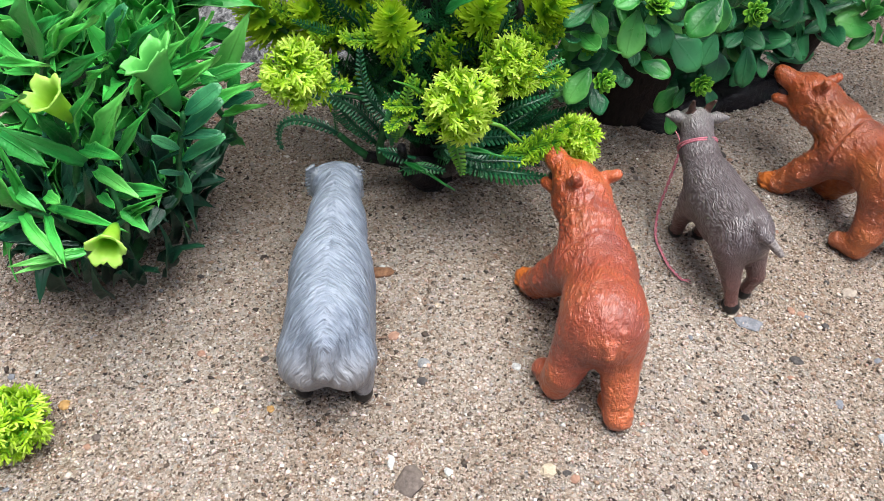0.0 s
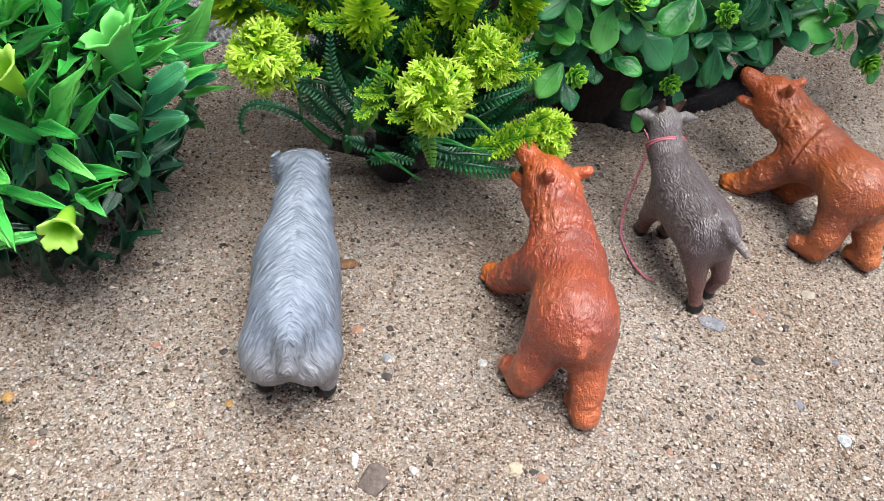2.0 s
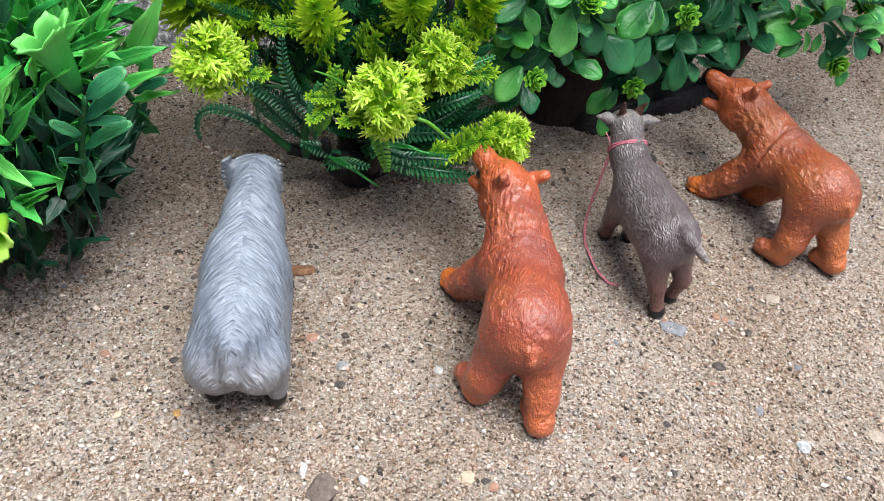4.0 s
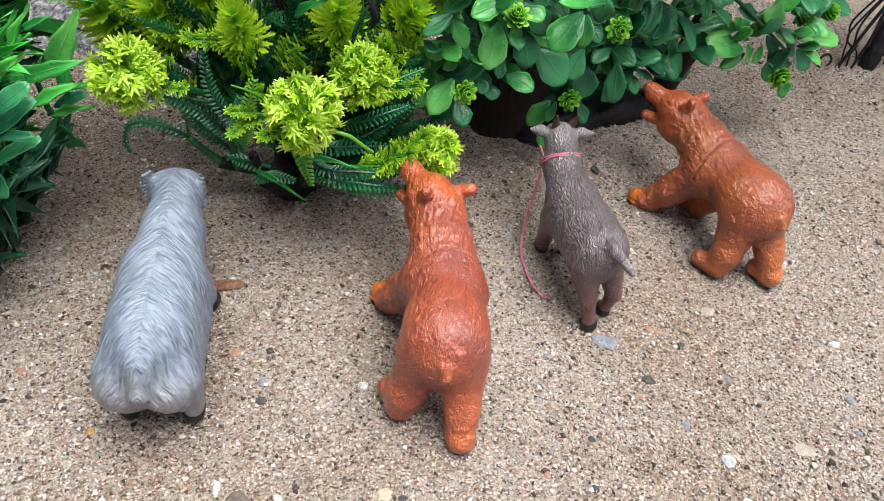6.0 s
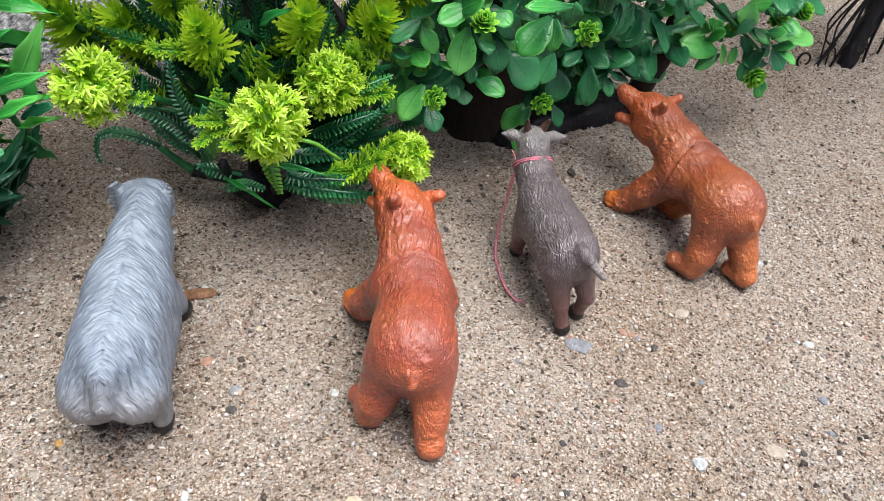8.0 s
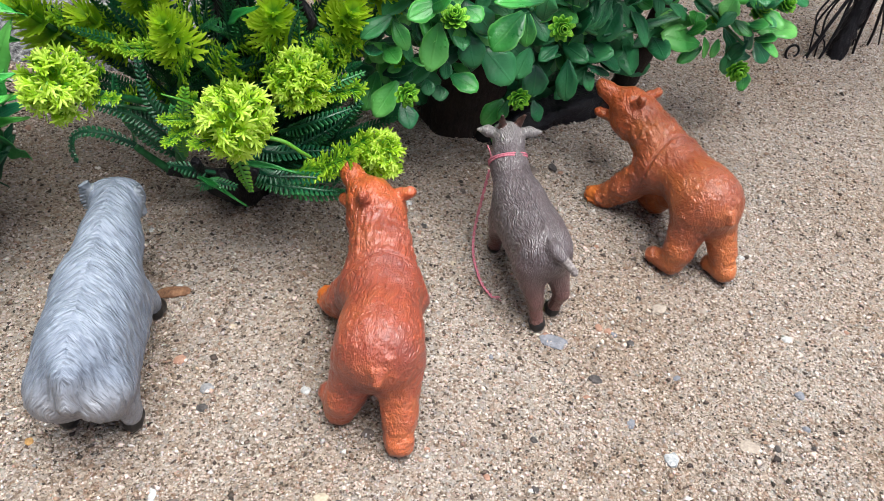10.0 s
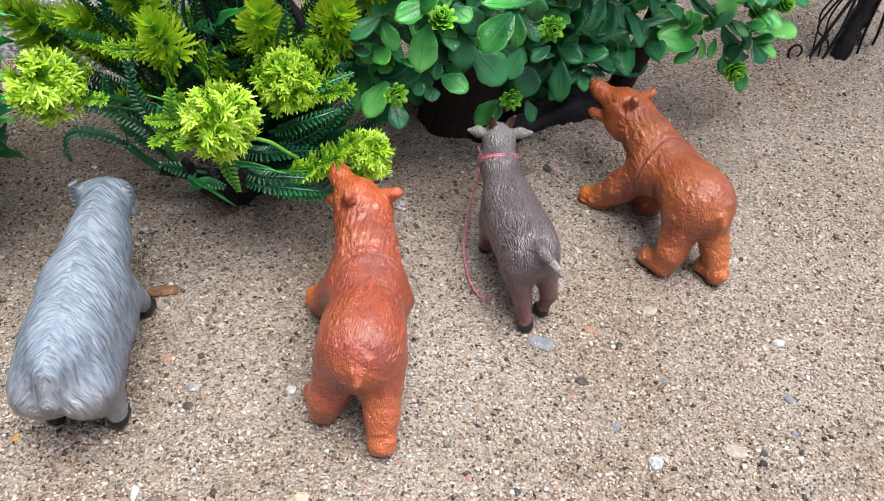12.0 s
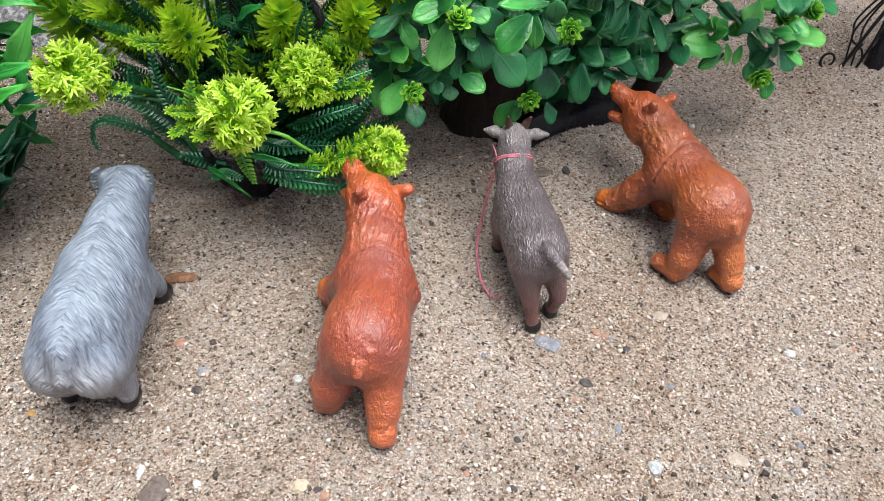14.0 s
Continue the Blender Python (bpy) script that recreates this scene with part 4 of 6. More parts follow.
SPRAYS = [spray_mesh(1, 0.026, 0.0088), spray_mesh(2, 0.021, 0.0080)]
BLADES = {mat: [leaf_geo(0.035, 0.0122, "lance", dr, fo, tw, 9, 2, 0.0005).mesh("blade_leaf", mat) for dr, fo, tw in ((0.10, 0.45, 0.15), (0.16, 0.30, -0.25), (-0.10, 0.55, 0.1))] for mat in (BRIGHT_LEAF, MID_LEAF, DARK_LEAF)}
BLADES[SAGE_LEAF] = [leaf_geo(0.035, 0.0122, "oval", dr, fo, tw, 9, 2, 0.0005).mesh("oval_leaf", SAGE_LEAF) for dr, fo, tw in ((0.10, 0.35, 0.1), (0.18, 0.25, -0.2))]


def trumpet_mesh(mat):
    """A trumpet flower with a flared rim of ragged lobes."""
    g = Geo()
    prof = ((0.0, 0.0016), (0.004, 0.0030), (0.009, 0.0038), (0.014, 0.0046), (0.018, 0.0054), (0.0205, 0.0066), (0.0220, 0.0084))
    n, m = 40, len(prof)
    out = []
    for i, (y, r) in enumerate(prof):
        f = max(0.0, (i - 3) / 3)
        for k in range(n):
            a = 2 * math.pi * k / n
            lobe = abs(math.sin(2.5 * a + 0.3)) ** 0.7 - 0.55
            rag = 0.10 * math.sin(13 * a) + 0.07 * math.sin(19 * a + 1)
            out.append(Vector((r * (1 + f * (0.34 * lobe + 0.5 * rag)) * math.cos(a), y + f * (0.0034 * lobe + 0.004 * rag), r * (1 + f * (0.34 * lobe + 0.5 * rag)) * math.sin(a))))
    inn = [Vector((p.x * 0.90, p.y + 0.0003, p.z * 0.90)) for p in out]
    faces = [(i * n + k, (i + 1) * n + k, (i + 1) * n + (k + 1) % n, i * n + (k + 1) % n) for i in range(m - 1) for k in range(n)]
    faces += [tuple(m * n + q for q in reversed(f)) for f in faces]
    faces += [((m - 1) * n + k, (m - 1) * n + m * n + k, (m - 1) * n + m * n + (k + 1) % n, (m - 1) * n + (k + 1) % n) for k in range(n)]
    faces.append(tuple(range(n)))
    g.add(out + inn, faces, 0, [(0.5, i / (m - 1)) for i in range(m) for k in range(n)] * 2)
    return g.mesh("trumpet", mat)


def crown(plant, mid, reach, count, shapes, mats, rng, size):
    """A plant's upper foliage, added out of view to shade below, joined into one mass of loose leaves."""
    g = Geo()
    for i in range(count):
        d = Vector([rng.gauss(0, 1) for _ in range(3)]).normalized() * rng.random() ** 0.4
        at = Vector(mid) + Vector((d.x * reach[0], d.y * reach[1], d.z * reach[2]))
        way = d + Vector([rng.uniform(-0.5, 0.5) for _ in range(3)])
        s = size * rng.uniform(0.8, 1.3)
        tip = at + way.normalized() * 0.036 * s
        if min(at.z + 0.40 * at.y, tip.z + 0.40 * tip.y) > 0.285:
            g.merge(rng.choice(shapes), aim(at, way, (rng.uniform(-0.5, 0.5), -0.3, 0.8), s), i % len(mats))
    tagged(hang("crown", g.mesh("crown", *mats), plant), kind="stuff")


# ---- the grassy plant with trumpet flowers ----
def sprig(bulk, base, tip, leaves, rng, size, dark, start):
    """A stem with leaves in opposite pairs, added to a joined mass."""
    base, tip = Vector(base), Vector(tip)
    bend = (base + tip) / 2 + Vector((rng.uniform(-1, 1), rng.uniform(-1, 1), 1.2)) * 0.008
    line = curve_pts([base, bend, tip], 6)
    g = Geo()
    g.tube(line, list(np.linspace(0.0015, 0.0009, len(line))), 6)
    bulk.merge(g, Matrix.Identity(4), 2)
    turn = rng.uniform(0, 6.28)
    for i in range(leaves):
        u = start + (1 - start) * (i // 2 * 2 + 1) / leaves
        k = min(int(u * (len(line) - 1)), len(line) - 2)
        p = line[k].lerp(line[k + 1], u * (len(line) - 1) - k)
        ahead = (line[k + 1] - line[k]).normalized()
        side = ahead.orthogonal().normalized()
        a = turn + math.pi * (i % 2) + 1.3 * (i // 2)
        out = (side * math.cos(a) + ahead.cross(side) * math.sin(a)).normalized()
        lean = rng.uniform(0.45, 1.0) * (1.25 - 0.6 * u)
        d = ahead * (1.1 - 0.35 * lean) + out * lean + Vector((0, 0, 0.15))
        # the dark copy is likelier inward and low, as painted shade
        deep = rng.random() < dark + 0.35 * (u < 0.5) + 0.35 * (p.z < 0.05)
        s = size * rng.uniform(0.72, 1.15)
        m = aim(p, d, ahead * 0.6 - out * 0.5 + Vector((0, -0.25, 0.5)), s, s * rng.uniform(0.95, 1.55))
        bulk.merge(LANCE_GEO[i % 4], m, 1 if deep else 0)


def build_grass_plant():
    rng = random.Random(11)
    c = Vector((-0.138, 0.252, 0.0))
    plant = root_of("grassy_plant", c, "bushy artificial plant, bright green pointed plastic leaves and pale trumpets", "plant")
    g = Geo()
    g.tube([c + Vector((0, 0, -0.004)), c + Vector((0, 0, 0.006)), c + Vector((0, 0, 0.014))], [0.012, 0.013, 0.006], 12, wobble=0.05)
    hang("base", g.mesh("plant_base", STEM), plant)

    def blade(base, tip, width, mat=BRIGHT_LEAF):
        base, tip = Vector(base), Vector(tip)
        up = Vector((rng.uniform(-0.45, 0.45), -0.60 + rng.uniform(-0.25, 0.25), 0.70))
        hang("leaf", rng.choice(BLADES[mat]), plant, aim(base, tip - base, up, (tip - base).length / 0.035, width * 1.30 / 0.0122))

    def twig(*pts):
        pts = [Vector(p) for p in pts]
        start = c + Vector(((pts[0].x - c.x) * 0.4, (pts[0].y - c.y) * 0.4, 0.02))
        line = curve_pts([start, *pts], 6)
        s = Geo()
        s.tube(line, list(np.linspace(0.0016, 0.0010, len(line))), 7)
        hang("stem", s.mesh("stem", STEM), plant)

    # the outer leaves, sprig by sprig
    blade((-0.1293, 0.2250, 0.1132), (-0.1233, 0.2100, 0.1454), 0.0106, MID_LEAF)
    blade((-0.1243, 0.2220, 0.1163), (-0.1063, 0.2140, 0.1415), 0.0041)
    blade((-0.1238, 0.2200, 0.1179), (-0.0977, 0.2120, 0.1367), 0.0048)
    blade((-0.1249, 0.2220, 0.1166), (-0.1052, 0.2160, 0.1388), 0.0041)
    blade((-0.1284, 0.2000, 0.1266), (-0.1061, 0.1930, 0.1311), 0.0032)
    blade((-0.1230, 0.2180, 0.1075), (-0.1012, 0.2080, 0.1298), 0.0045, MID_LEAF)
    blade((-0.1118, 0.2150, 0.1113), (-0.0955, 0.2050, 0.1250), 0.0026)
    blade((-0.1207, 0.2120, 0.0882), (-0.1218, 0.1980, 0.1131), 0.0061, MID_LEAF)
    blade((-0.1142, 0.2040, 0.0983), (-0.1017, 0.1960, 0.1251), 0.0048)
    blade((-0.1102, 0.2070, 0.0898), (-0.0958, 0.1990, 0.1202), 0.0077)
    blade((-0.1129, 0.2050, 0.0935), (-0.0948, 0.1950, 0.0977), 0.0053)
    blade((-0.1046, 0.2060, 0.0940), (-0.0971, 0.2000, 0.1140), 0.0039)
    blade((-0.1030, 0.2060, 0.0905), (-0.0906, 0.2030, 0.1106), 0.0036)
    blade((-0.1151, 0.2070, 0.0864), (-0.1298, 0.1940, 0.1079), 0.0053, MID_LEAF)
    blade((-0.1315, 0.2000, 0.0662), (-0.1305, 0.1880, 0.1026), 0.0047)
    blade((-0.1348, 0.1980, 0.0701), (-0.1325, 0.1880, 0.0976), 0.0072)
    blade((-0.1111, 0.2060, 0.0847), (-0.0951, 0.1960, 0.0831), 0.0052)
    blade((-0.1114, 0.2040, 0.0755), (-0.1028, 0.1960, 0.0761), 0.0038)
    blade((-0.1056, 0.2060, 0.0756), (-0.0864, 0.1960, 0.0865), 0.0059)
    blade((-0.1256, 0.2000, 0.0708), (-0.0987, 0.1860, 0.0792), 0.0041)
    blade((-0.1310, 0.1900, 0.0764), (-0.1125, 0.1700, 0.0773), 0.0050)
    blade((-0.1230, 0.1900, 0.0766), (-0.1093, 0.1680, 0.0786), 0.0035)
    blade((-0.1108, 0.1840, 0.0680), (-0.1304, 0.1720, 0.0710), 0.0036)
    blade((-0.1143, 0.1830, 0.0671), (-0.1294, 0.1720, 0.0677), 0.0029)
    blade((-0.1134, 0.1860, 0.0694), (-0.1311, 0.1760, 0.0773), 0.0021, DARK_LEAF)
    blade((-0.1047, 0.2000, 0.0703), (-0.0824, 0.1920, 0.0883), 0.0026)
    blade((-0.1009, 0.1980, 0.0709), (-0.0865, 0.1920, 0.0832), 0.0030)
    blade((-0.1011, 0.1980, 0.0753), (-0.0915, 0.1890, 0.0753), 0.0052)
    blade((-0.1292, 0.1960, 0.0704), (-0.1380, 0.1860, 0.0782), 0.0044, MID_LEAF)
    blade((-0.1249, 0.1960, 0.0807), (-0.1165, 0.1900, 0.0825), 0.0047)
    blade((-0.1002, 0.2260, 0.0964), (-0.0877, 0.2210, 0.1106), 0.0052)
    blade((-0.1016, 0.2280, 0.0967), (-0.0946, 0.2220, 0.1143), 0.0041)
    blade((-0.0866, 0.2280, 0.0940), (-0.0741, 0.2290, 0.1056), 0.0069, SAGE_LEAF)
    blade((-0.0895, 0.2300, 0.0839), (-0.0766, 0.2320, 0.0986), 0.0067, SAGE_LEAF)
    blade((-0.0907, 0.2300, 0.0828), (-0.0759, 0.2280, 0.0874), 0.0040, SAGE_LEAF)
    blade((-0.0929, 0.2320, 0.0707), (-0.0766, 0.2320, 0.0836), 0.0061, SAGE_LEAF)
    blade((-0.0890, 0.2280, 0.0868), (-0.0965, 0.2220, 0.0988), 0.0046, SAGE_LEAF)
    blade((-0.0920, 0.2300, 0.0773), (-0.0978, 0.2240, 0.0859), 0.0044, SAGE_LEAF)
    blade((-0.0931, 0.2320, 0.0644), (-0.0991, 0.2260, 0.0695), 0.0025, SAGE_LEAF)
    blade((-0.0953, 0.2360, 0.0632), (-0.0939, 0.2320, 0.0543), 0.0064, SAGE_LEAF)
    blade((-0.0915, 0.2400, 0.0973), (-0.0704, 0.2320, 0.1160), 0.0050)
    blade((-0.0937, 0.2680, 0.0825), (-0.0730, 0.2700, 0.0910), 0.0061)
    blade((-0.0913, 0.2840, 0.0749), (-0.0767, 0.2810, 0.1031), 0.0099)
    blade((-0.0896, 0.2620, 0.0756), (-0.0686, 0.2620, 0.0873), 0.0048)
    blade((-0.0845, 0.2660, 0.0787), (-0.0643, 0.2620, 0.0876), 0.0035)
    blade((-0.0871, 0.2700, 0.0661), (-0.0652, 0.2620, 0.0775), 0.0036)
    blade((-0.0936, 0.2620, 0.0974), (-0.0810, 0.2620, 0.1157), 0.0037)
    blade((-0.0967, 0.2460, 0.1001), (-0.0764, 0.2400, 0.1144), 0.0031)
    blade((-0.0933, 0.2620, 0.0903), (-0.0950, 0.2560, 0.1154), 0.0041)
    blade((-0.0953, 0.2560, 0.0972), (-0.0848, 0.2520, 0.1178), 0.0032)
    blade((-0.0905, 0.2700, 0.1014), (-0.0807, 0.2680, 0.1083), 0.0029, MID_LEAF)
    blade((-0.0909, 0.2760, 0.0562), (-0.0856, 0.2880, 0.0345), 0.0064, MID_LEAF)
    blade((-0.0932, 0.2460, 0.1064), (-0.0929, 0.2380, 0.1213), 0.0038)
    blade((-0.0977, 0.2400, 0.1040), (-0.0859, 0.2340, 0.1199), 0.0042)
    blade((-0.1131, 0.2300, 0.1020), (-0.1066, 0.2220, 0.1198), 0.0044, MID_LEAF)
    blade((-0.1097, 0.2400, 0.1158), (-0.1022, 0.2360, 0.1265), 0.0037, MID_LEAF)
    blade((-0.1173, 0.2460, 0.1044), (-0.1084, 0.2400, 0.1256), 0.0065, SAGE_LEAF)
    blade((-0.1115, 0.2500, 0.1026), (-0.0935, 0.2440, 0.1232), 0.0047, MID_LEAF)
    blade((-0.1205, 0.2240, 0.1051), (-0.1049, 0.2160, 0.1194), 0.0032, DARK_LEAF)
    blade((-0.1336, 0.2320, 0.1161), (-0.1180, 0.2240, 0.1312), 0.0054, MID_LEAF)
    blade((-0.1071, 0.2320, 0.0935), (-0.1017, 0.2260, 0.1076), 0.0050, DARK_LEAF)
    blade((-0.1169, 0.2140, 0.0781), (-0.1192, 0.2040, 0.0735), 0.0065, DARK_LEAF)
    blade((-0.1020, 0.2260, 0.0778), (-0.1012, 0.2160, 0.0940), 0.0050, DARK_LEAF)
    blade((-0.1010, 0.2300, 0.0593), (-0.1011, 0.2220, 0.0759), 0.0053, SAGE_LEAF)
    blade((-0.1304, 0.2000, 0.1179), (-0.1202, 0.1920, 0.1219), 0.0020)
    blade((-0.1357, 0.2020, 0.1073), (-0.1152, 0.1920, 0.1214), 0.0027)
    blade((-0.1354, 0.1960, 0.0833), (-0.1213, 0.1860, 0.0831), 0.0047, MID_LEAF)
    blade((-0.1396, 0.2060, 0.0957), (-0.1195, 0.1960, 0.0916), 0.0065, MID_LEAF)
    blade((-0.1235, 0.2100, 0.0732), (-0.1279, 0.2020, 0.0630), 0.0058, DARK_LEAF)
    blade((-0.1094, 0.2000, 0.0600), (-0.1100, 0.1920, 0.0735), 0.0042, DARK_LEAF)
    blade((-0.1013, 0.2240, 0.0533), (-0.1035, 0.2140, 0.0507), 0.0054, DARK_LEAF)
    blade((-0.1068, 0.2220, 0.0402), (-0.1073, 0.2140, 0.0544), 0.0046, DARK_LEAF)
    blade((-0.1428, 0.2240, 0.1216), (-0.1288, 0.2140, 0.1185), 0.0060)
    blade((-0.1343, 0.2280, 0.1201), (-0.1370, 0.2180, 0.1308), 0.0053)
    blade((-0.0846, 0.2760, 0.0724), (-0.0810, 0.2760, 0.0869), 0.0054, MID_LEAF)
    blade((-0.0894, 0.2760, 0.0653), (-0.0769, 0.2720, 0.0756), 0.0050, SAGE_LEAF)
    # the dark leaves that form the bowl, its shade put into their colour
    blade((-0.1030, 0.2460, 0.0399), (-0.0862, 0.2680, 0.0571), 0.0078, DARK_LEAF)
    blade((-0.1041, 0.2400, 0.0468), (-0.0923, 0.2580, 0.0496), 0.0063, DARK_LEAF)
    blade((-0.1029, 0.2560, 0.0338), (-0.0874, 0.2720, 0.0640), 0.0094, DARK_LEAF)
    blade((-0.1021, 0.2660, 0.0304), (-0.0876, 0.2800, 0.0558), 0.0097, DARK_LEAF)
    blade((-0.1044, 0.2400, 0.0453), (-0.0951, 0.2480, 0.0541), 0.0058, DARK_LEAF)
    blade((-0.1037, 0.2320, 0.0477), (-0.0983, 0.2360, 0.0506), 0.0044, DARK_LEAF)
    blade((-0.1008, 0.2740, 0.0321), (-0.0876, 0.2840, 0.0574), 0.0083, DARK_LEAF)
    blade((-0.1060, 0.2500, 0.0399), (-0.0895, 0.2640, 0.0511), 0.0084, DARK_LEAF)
    twig((-0.0992, 0.2360, 0.0491), (-0.0940, 0.2330, 0.0709), (-0.0878, 0.2300, 0.0930))
    twig((-0.1233, 0.2120, 0.0678), (-0.1189, 0.2100, 0.0857), (-0.1152, 0.2060, 0.0990))
    twig((-0.1286, 0.2040, 0.0598), (-0.1272, 0.1960, 0.0708), (-0.1304, 0.1920, 0.0761))
    twig((-0.1057, 0.2040, 0.0634), (-0.1108, 0.2090, 0.0825), (-0.1124, 0.2080, 0.0912))
    twig((-0.0918, 0.2780, 0.0510), (-0.0911, 0.2740, 0.0664), (-0.0908, 0.2700, 0.0820))
    twig((-0.1310, 0.2260, 0.0986), (-0.1249, 0.2220, 0.1166))
    twig((-0.1074, 0.2380, 0.0698), (-0.1020, 0.2300, 0.0941))
    twig((-0.1120, 0.1860, 0.0660), (-0.1073, 0.1980, 0.0659), (-0.1039, 0.2060, 0.0657))
    bulk = Geo()
    for i in range(74):
        a, e = rng.uniform(0.0, 6.3), rng.uniform(0.25, 1.45)
        k = rng.uniform(0.42, 0.72)
        d = Vector((0.052 * math.cos(a) * math.cos(e), 0.064 * math.sin(a) * math.cos(e), 0.040 + 0.078 * math.sin(e))) * k
        sprig(bulk, c + Vector((d.x * 0.25, d.y * 0.25, 0.014)), c + d, 12, rng, 0.70, 0.42, 0.4)
    for i in range(34):
        t = Vector((rng.uniform(-0.170, -0.092), rng.uniform(0.255, 0.315), rng.uniform(0.080, 0.130)))
        sprig(bulk, Vector((t.x * 0.5 - 0.07, 0.262, 0.03)), t, 16, rng, 0.92, 0.10, 0.35)
    # low ring in the dark colour, imitating shade round the foot
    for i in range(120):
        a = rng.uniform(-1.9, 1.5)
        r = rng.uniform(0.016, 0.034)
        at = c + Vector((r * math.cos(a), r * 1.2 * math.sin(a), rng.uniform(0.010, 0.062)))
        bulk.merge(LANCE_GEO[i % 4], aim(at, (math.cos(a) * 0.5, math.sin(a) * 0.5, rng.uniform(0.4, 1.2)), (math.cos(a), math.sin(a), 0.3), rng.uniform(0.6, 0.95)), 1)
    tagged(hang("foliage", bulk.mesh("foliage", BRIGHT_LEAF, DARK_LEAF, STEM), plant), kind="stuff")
    t = trumpet_mesh(TRUMPET)
    for base, mouth, k in (((-0.1120, 0.2050, 0.1040), (-0.1172, 0.1965, 0.1216), 0.74), ((-0.0992, 0.1860, 0.0790), (-0.0966, 0.1710, 0.0815), 0.66)):
        hang("trumpet_flower", t, plant, aim(base, Vector(mouth) - Vector(base), (0, 0, 1), k), "pale yellow-green trumpet with a ragged rim")
    hang("trumpet_flower", trumpet_mesh(GREEN_TRUMPET), plant, aim((-0.0885, 0.2280, 0.0960), (-0.0048, -0.008, 0.0285), (0, 0, 1), 1.12, 0.50), "light green trumpet bud")


# ---- the fern bush with pompom flowers ----
def build_fern_bush():
    rng = random.Random(5)
    c = Vector((-0.004, 0.330, 0.0))
    bush = root_of("fern_bush", c, "artificial bush of dark fern fronds and chartreuse pompom flowers", "plant")
    g = Geo()
    g.tube(curve_pts([c + Vector((0, 0, -0.01)), c + Vector((0.002, 0, 0.05)), c + Vector((-0.003, 0.006, 0.11)), c + Vector((0.004, 0.012, 0.17))], 6), list(np.linspace(0.012, 0.007, 19)), 18, wobble=0.03, ribs=0.06)
    hang("trunk", g.mesh("fern_trunk", TRUNK), bush)
    g = Geo()
    g.tube(curve_pts([c + Vector((0.006, 0.004, 0.112)), (0.0190, 0.3150, 0.1110), (0.0270, 0.3130, 0.1045), (0.0302, 0.3110, 0.0995), (0.0245, 0.3110, 0.0940)], 8), list(np.linspace(0.0030, 0.0014, 33)), 8)
    hang("hook", g.mesh("trunk_hook", TRUNK), bush)

    def stalk(tip, r=0.0013, low=0.02):
        tip = Vector(tip)
        b = c + Vector((rng.uniform(-0.006, 0.006), rng.uniform(-0.010, 0.002), low))
        s = Geo()
        s.tube(curve_pts([b, (b + tip) / 2 + Vector((0, 0.004, 0.004)), tip], 7), list(np.linspace(r * 1.6, r, 15)), 6)
        hang("stem", s.mesh("stem", STEM), bush)

    def limb(r0, r1, mat, *pts):
        line = curve_pts(pts, 7)
        s = Geo()
        s.tube(line, list(np.linspace(r0, r1, len(line))), 9, wobble=0.04)
        hang("stem", s.mesh("stem", mat), bush)

    # the low limbs that show at the foot
    limb(0.0042, 0.0028, TRUNK, (-0.002, 0.322, 0.008), (-0.016, 0.308, 0.020), (-0.034, 0.301, 0.027))
    limb(0.0021, 0.0014, STEM, (-0.031, 0.3012, 0.0255), (-0.038, 0.3005, 0.0315), (-0.046, 0.3002, 0.039))
    limb(0.0110, 0.0060, TRUNK, (0.000, 0.326, -0.002), (-0.005, 0.308, 0.014), (-0.012, 0.296, 0.026))
    limb(0.0021, 0.0016, STEM, (-0.026, 0.302, 0.024), (-0.0265, 0.297, 0.036), (-0.0235, 0.292, 0.056))
    limb(0.0034, 0.0020, TRUNK, (0.000, 0.324, 0.006), (-0.006, 0.306, 0.018), (-0.014, 0.292, 0.032), (-0.016, 0.284, 0.046))
    limb(0.0036, 0.0020, TRUNK, (0.002, 0.322, 0.006), (0.004, 0.300, 0.022), (0.006, 0.284, 0.036), (0.010, 0.276, 0.050))
    limb(0.0012, 0.0007, STEM, (-0.020, 0.296, 0.052), (-0.034, 0.292, 0.064), (-0.052, 0.288, 0.068))

    def ball(at, axis, scale, k):
        stalk(Vector(at) + Vector((0, 0.006, -0.004)))
        hang("flower_ball", BALLS[k], bush, aim(at, Vector(axis).orthogonal(), axis, scale), "dense chartreuse pompom of forked petals")

    ball((-0.0552, 0.2635, 0.0912), (-0.2, -0.6, 0.7), 1.06, 0)
    ball((0.0081, 0.2585, 0.0865), (0.1, -0.6, 0.8), 1.13, 1)
    ball((0.0282, 0.2880, 0.0866), (0.6, -0.5, 0.5), 0.98, 2)
    ball((0.0600, 0.2890, 0.0530), (0.5, -0.5, 0.6), 0.90, 0)
    for p, ax, s in (((-0.0212, 0.2930, 0.0985), (-0.05, -0.60, 0.80), 0.98), ((0.0149, 0.3090, 0.0980), (0.1, -0.60, 0.75), 1.22), ((0.0410, 0.3240, 0.0940), (0.3, -0.60, 0.70), 1.25),
                     ((-0.0785, 0.3130, 0.0880), (-0.3, -0.55, 0.75), 1.20), ((-0.0558, 0.3180, 0.0840), (-0.2, -0.6, 0.75), 1.20), ((-0.0400, 0.3180, 0.1010), (-0.1, -0.6, 0.75), 1.10), ((-0.066, 0.322, 0.112), (-0.2, -0.5, 0.8), 1.1), ((0.058, 0.330, 0.112), (0.3, -0.5, 0.8), 1.1)):
        stalk(p)
        hang("flower_whorl", rng.choice(WHORLS), bush, aim(p, Vector(ax).orthogonal(), ax, s), "lime pagoda-shaped flower of toothed petal cups")

